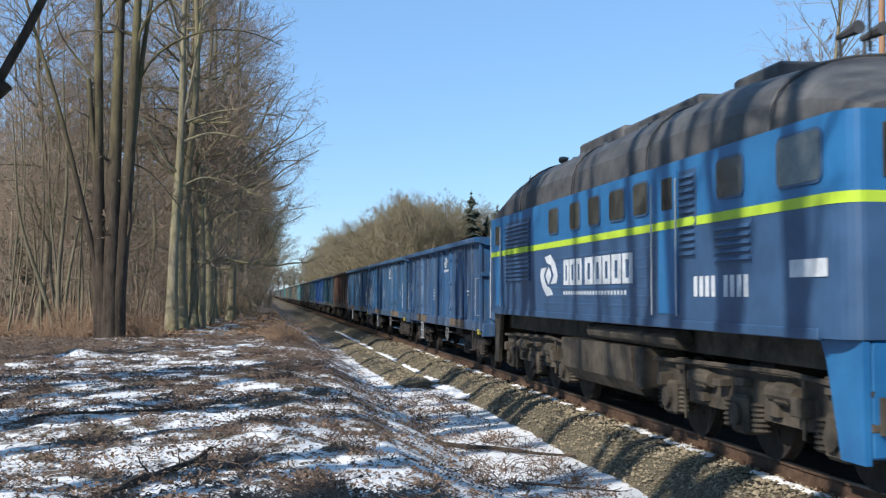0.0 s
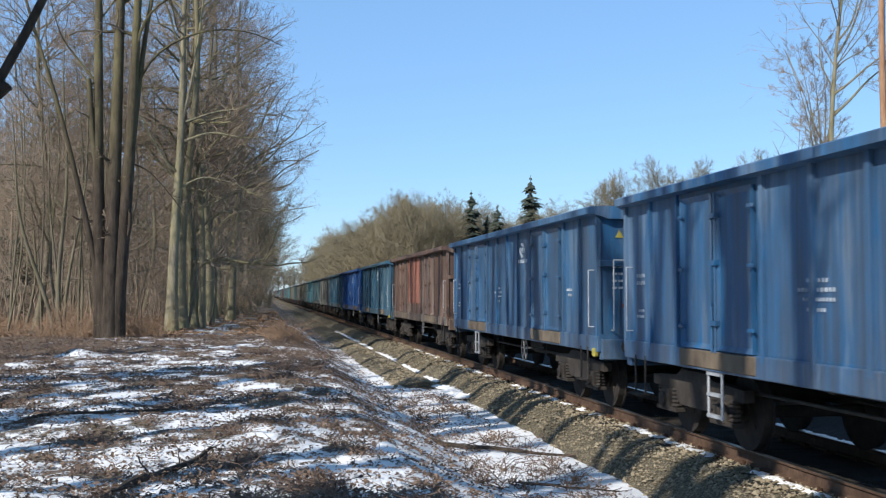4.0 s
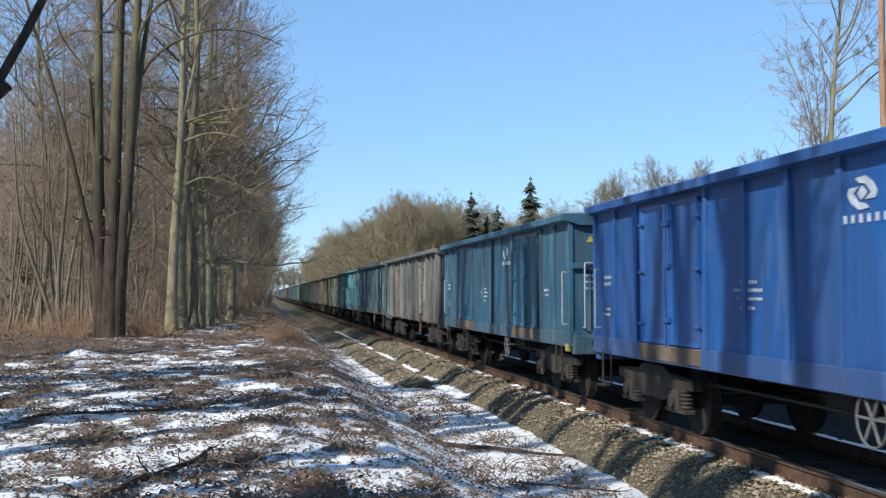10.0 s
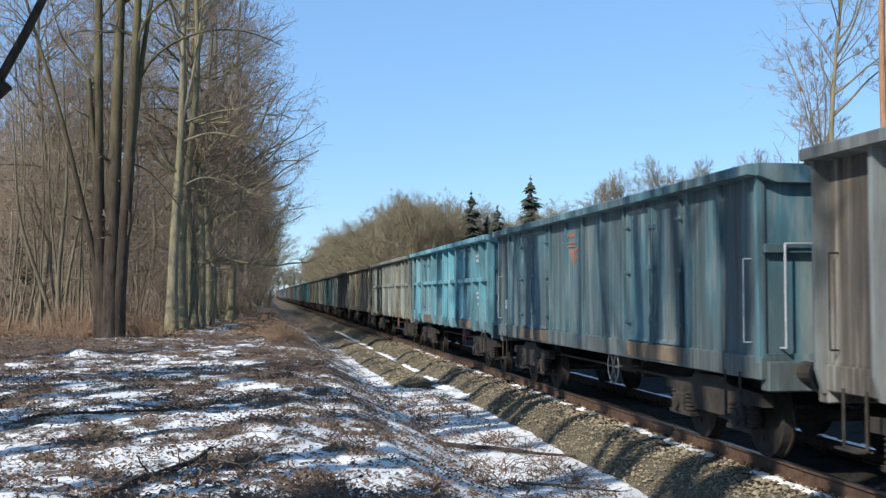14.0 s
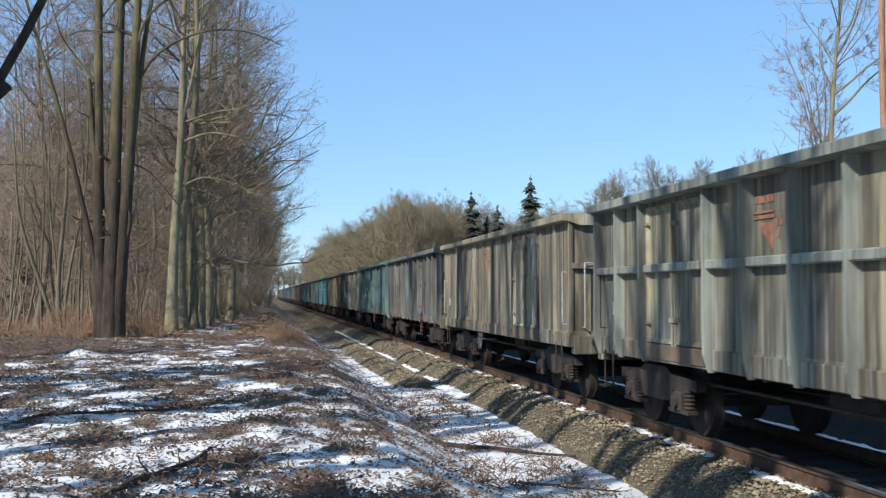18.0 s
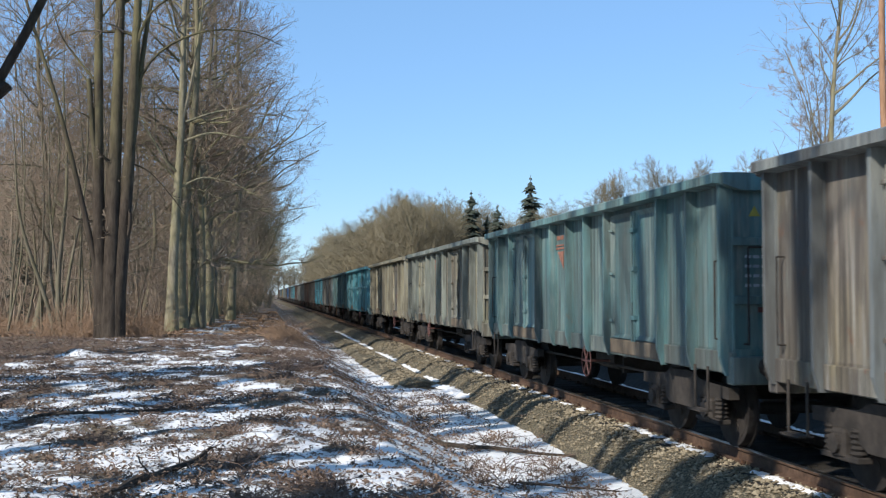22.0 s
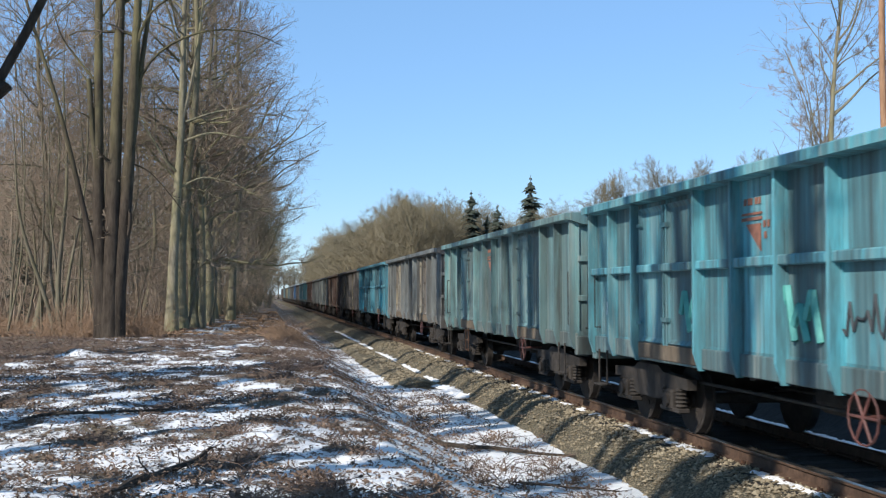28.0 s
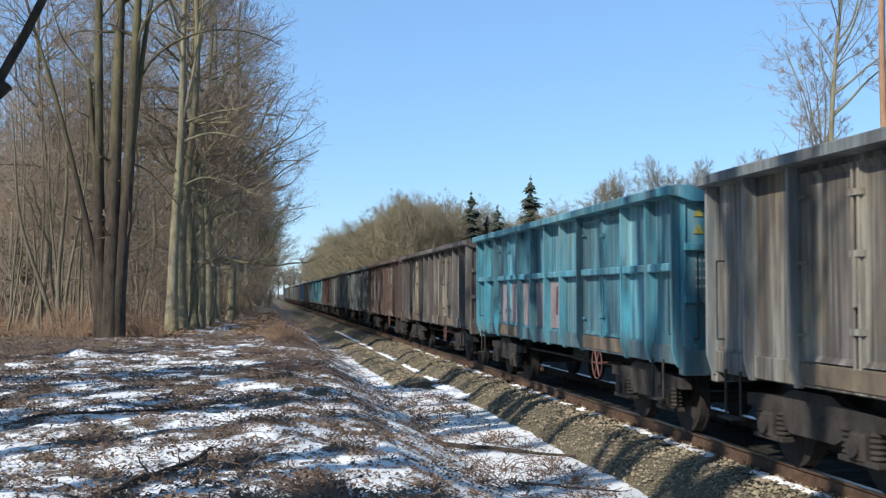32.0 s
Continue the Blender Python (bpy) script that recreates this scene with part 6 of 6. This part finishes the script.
def clearing(rs, n, lim=0.66):
    y = 6.5 + 46 * rs.rand(n) ** 1.7
    x = -0.27 * y - 1 + (0.27 * y + 5.4) * rs.rand(n)
    keep = (snow_at(x, y) + 0.14 * rs.normal(size=n) < lim) & (x < 4.4)
    return x[keep], y[keep]


def wood_edge(rs, n):
    y = 41 + 42 * rs.rand(n) ** 1.2
    x = -3.2 - 18 * rs.rand(n) ** 1.1
    keep = cloudy(x, y * 0.5, 1.3, 153, 3) > 0.42
    return x[keep], y[keep]


tagged(litter("leaf_litter", 32000, clearing, (0.012, 0.032), LITTER, 1), "scattered brown curled dead leaves", "leaves", kind="stuff")
def patchy(rs, n):
    y = 8 + 34 * rs.rand(n) ** 1.15
    x = -0.28 * y - 1 + (0.28 * y + 5.4) * rs.rand(n)
    keep = (cloudy(x, y * 0.8, 0.4, 131, 3) + 0.06 * rs.normal(size=n) > 0.495 + np.where(x > 2.3, 0.085, 0)) & (x < 4.3)
    return x[keep], y[keep]


tagged(litter("leaf_patches", 66000, patchy, (0.014, 0.036), LITTER, 3), "dark curled leaves lying on the old snow", "leaves", kind="stuff")
def underfoot(rs, n):
    y = -6 + 14 * rs.rand(n)
    x = -7 + 11.2 * rs.rand(n)
    keep = cloudy(x, y * 0.8, 0.4, 131, 3) + 0.05 * rs.normal(size=n) > 0.53 + np.where(x > 2.5, 0.07, 0)
    return x[keep], y[keep]


tagged(litter("trodden_leaves", 26000, underfoot, (0.02, 0.05), LITTER, 6), "dark curled leaves on old snow beside the line", "leaves", kind="stuff")


def clumps(rs, n):
    m = n // 16
    y = 7.5 + 36 * rs.rand(m) ** 1.25
    x = -0.3 * y - 1 + (0.3 * y + 5.2) * rs.rand(m)
    keep = (cloudy(x, y * 0.7, 1.1, 171, 3) > np.where(x > 2.5, 0.575, 0.53)) & (x < 4.1)
    x, y = np.repeat(x[keep], 16), np.repeat(y[keep], 16)
    wide = 0.03 + 0.07 * np.repeat(rs.rand(len(x) // 16), 16)
    return x + rs.normal(size=len(x)) * wide * 1.3, y + rs.normal(size=len(x)) * wide


tagged(litter("leaf_clumps", 36000, clumps, (0.014, 0.034), LITTER, 5, 0.1), "heaped clumps of curled brown dead leaves on the snow", "leaves", kind="stuff")


def path_edge(rs, n):
    y = 41 + 60 * rs.rand(n) ** 1.3
    x = -4.0 + 5.2 * rs.rand(n)
    keep = cloudy(x, y * 0.5, 0.9, 151, 3) > 0.52
    return x[keep], y[keep]


tagged(litter("path_leaf_litter", 12000, path_edge, (0.05, 0.12), LEAF, 4), "orange-brown leaf litter on the sunny strip beside the line", "leaves", kind="stuff")
tagged(litter("wood_leaf_litter", 34000, wood_edge, (0.06, 0.13), LEAF, 2), "thick orange-brown leaf litter under the trees", "leaves", kind="stuff")


def weeds(name, spots, mat, seed, height=(0.12, 0.4), per=14, reach=0.16, leafy=0.0):
    """Tufts of dead stems, with withered leaves on some."""
    rs = np.random.RandomState(seed)
    x, y = spots
    n = len(x) * per
    x = np.repeat(x, per) + rs.normal(size=n) * 0.07
    y = np.repeat(y, per) + rs.normal(size=n) * 0.07
    z = ground_z(x, y) - 0.01
    h = height[0] + (height[1] - height[0]) * rs.rand(n) ** 1.6
    lean = rs.normal(size=(n, 2)) * (reach + h * 0.5)[:, None]
    P = np.zeros((n, 3, 3))
    P[:, 0] = np.stack([x, y, z], -1)
    P[:, 1] = P[:, 0] + np.stack([lean[:, 0] * 0.35, lean[:, 1] * 0.35, h * 0.65], -1)
    P[:, 2] = P[:, 0] + np.stack([lean[:, 0], lean[:, 1], h], -1)
    R = np.array([0.005, 0.004, 0.002])[None] * (0.7 + 0.6 * rs.rand(n, 1))
    v, f = tubes([(P, R, 3)])
    V, F = v.tolist(), f.tolist()
    if leafy:
        m = int(n * leafy)
        i = rs.randint(0, n, m)
        g = rs.rand(m, 1)
        c = P[i, 1] * (1 - g) + P[i, 2] * g
        d = rs.normal(size=(m, 3)) * 0.015
        q = rs.normal(size=(m, 3)) * 0.009
        w = np.stack([c - d, c + q, c + d, c - q], 1).reshape(-1, 3)
        k = len(V) + 4 * np.arange(m)[:, None]
        V += w.tolist()
        F += np.concatenate([k + [[0, 1, 2]], k + [[0, 2, 3]]]).tolist()
    return new(name, mesh_of(name, V, F, mat))


def tuft_spots(seed, n, x0, x1, y0, y1, power=1.5):
    rs = np.random.RandomState(seed)
    y = y0 + (y1 - y0) * rs.rand(n) ** power
    x = x0 + (x1 - x0) * rs.rand(n)
    keep = snow_at(x, y) < 0.58
    return x[keep], y[keep]


tagged(weeds("dead_grass", tuft_spots(5, 3600, -9, 2.6, 7, 42), STEM, 6, (0.02, 0.13), 10, 0.08, 1.0), "short dead grass and weed tufts", "grass", kind="stuff")
tagged(weeds("bank_weeds", tuft_spots(7, 420, 0.2, 2.2, 20.5, 48, 1.2), STEM, 8, (0.06, 0.26), 12, 0.12, 0.8), "withered brown weeds on the ditch bank", "weeds", kind="stuff")
tagged(weeds("brow_weeds", tuft_spots(15, 420, -0.3, 1.6, 6.3, 13.5, 1.1), STEM, 16, (0.03, 0.17), 14, 0.1, 0.9), "brown withered weeds along the brow of the ditch", "weeds", kind="stuff")
def ditch_spots(seed, n):
    rs = np.random.RandomState(seed)
    return 2.2 + 2.0 * rs.rand(n), 8.5 + 17 * rs.rand(n)


tagged(weeds("ditch_weeds", ditch_spots(21, 85), LITTER, 22, (0.05, 0.24), 16, 0.16, 1.6), "dead twiggy weeds sticking out of the ditch snow", "weeds", kind="stuff")
tagged(weeds("bracken", tuft_spots(9, 240, -13, -3.4, 39, 64, 1.0), LEAF, 10, (0.15, 0.75), 12, 0.25, 1.8), "rust-brown withered bracken and beech seedlings", "bracken", kind="stuff")
def understory_spots(seed, n):
    rs = np.random.RandomState(seed)
    return -7.9 + 4.4 * rs.rand(n) ** 1.3, 40.2 + 3.5 * rs.rand(n)


tagged(weeds("beech_scrub", understory_spots(23, 46), LEAF, 24, (0.3, 1.5), 16, 0.14, 3.0), "rust-brown beech scrub holding its dead leaves", "scrub", kind="stuff")
tagged(weeds("leafy_bush", tuft_spots(11, 60, 0.2, 1.3, 34, 43, 1.0), LEAF, 12, (0.2, 0.75), 16, 0.2, 1.8), "rust-brown leafy dead shrub beside the ditch", "bush", kind="stuff")


def fallen(name, line, r, seed, label):
    rs = np.random.RandomState(seed)
    P = np.array(line, float)[None]
    L = np.array([np.linalg.norm(P[0, -1] - P[0, 0])])
    R = np.linspace(r, r * 0.4, P.shape[1])[None].copy()
    R[0, 0] *= 0.25
    v, f = tubes([(P, R, 7)])
    t = tagged(new(name, mesh_of(name, v.tolist(), f.tolist(), BARK_DARK)), label, "branch")
    p1, r1, l1 = offshoots(rs, P, R, L, 7, 0.25, 1.0, (25, 55), 0.24, 4, 0.1, 0.2, 0.4, 0.004)
    p1[:, :, 2] = p1[:, :1, 2] + 0.4 * (p1[:, :, 2] - p1[:, :1, 2])
    for k in range(7):
        v, f = tubes([(p1[k:k + 1], r1[k:k + 1], 4)])
        shared("twig", mesh_of("twig", v.tolist(), f.tolist(), BARK_DARK), t)


def lie(x0, y0, x1, y1, seed, lift=0.05, n=7):
    rs = np.random.RandomState(seed)
    s = np.linspace(0, 1, n)
    x, y = x0 + (x1 - x0) * s + rs.normal(size=n) * 0.04, y0 + (y1 - y0) * s + rs.normal(size=n) * 0.05
    return np.stack([x, y, ground_z(x, y) + lift], -1)


fallen("fallen_branch", lie(2.45, 16.6, 4.4, 15.2, 1), 0.045, 2, "dark fallen branch lying across the snowy ditch")
fallen("fallen_branch", lie(-1.2, 8.7, -0.5, 11.0, 3), 0.045, 4, "crooked dark fallen branch on the snow")
fallen("fallen_branch", lie(3.0, 13.0, 4.2, 12.3, 5), 0.02, 6, "thin dark fallen twig on the snow")
fallen("fallen_branch", lie(-3.0, 14.0, -1.2, 14.6, 7), 0.025, 8, "thin dark fallen branch among leaves")


def snow_lumps(rs, n):
    y = 6 + 34 * rs.rand(n) ** 1.5
    x = TRACK_X - 0.75 - 0.17 - 0.1 * rs.rand(n)
    keep = cloudy(x * 0 + 1, y, 0.5, 111, 3) > 0.53
    x, y = x[keep], y[keep]
    return np.stack([x, y, np.full(len(x), -0.165)], -1)


def far_snow(rs, n):
    y = 8 + 60 * rs.rand(n)
    x = TRACK_X + 1.56 + 0.025 * rs.normal(size=n)
    keep = cloudy(x * 0 + 1, y, 2.2, 141, 2) > 0.36
    x, y = x[keep], y[keep]
    return np.stack([x, y, np.full(len(x), -0.2)], -1)


def toe_snow(rs, n):
    y = 24 + 44 * rs.rand(n) ** 1.3
    x = 4.5 + 0.12 * rs.normal(size=n)
    keep = cloudy(x * 0 + 1, y, 1.4, 121, 3) > 0.44
    x, y = x[keep], y[keep]
    return np.stack([x, y, np.full(len(x), -0.44)], -1)


SNOW = mottled("old_snow", (0.69, 0.68, 0.67), (0.88, 0.865, 0.84), 4.0, 0.7, bump=0.4)
tagged(pebbles("track_snow", 900, snow_lumps, (0.04, 0.11), SNOW, 0.3, 12), "small remains of old snow beside the rail", "snow", kind="stuff")
tagged(pebbles("sleeper_end_snow", 2200, far_snow, (0.03, 0.08), SNOW, 0.25, 14), "thin strip of old snow along the far sleeper ends", "snow", kind="stuff")
tagged(pebbles("toe_snow", 1500, toe_snow, (0.08, 0.2), SNOW, 0.25, 13), "thin strip of old snow at the foot of the ballast", "snow", kind="stuff")


# ---- the train rolls past: distance run at t, and the turning wheels ----
def run(t):
    u = t / 32.0
    return ((3.364 * u - 26.494) * u + 302.446) * u - 25.394


def motions():
    for thing_, c in wagons + [(loco, -0.29 - LOCO_HALF)]:
        walk(thing_, [(t, pose(TRACK_X, c - run(t) - 0.852, 0)) for t in range(0, 33, 2)])
    for w, r in wheels:
        y = w.location.y
        walk(w, [(k / 15, Matrix.Translation((0, y, r)) @ Matrix.Rotation((run(k / 15) - run(0)) / r, 4, 'X')) for k in range(0, 481)])


motions()
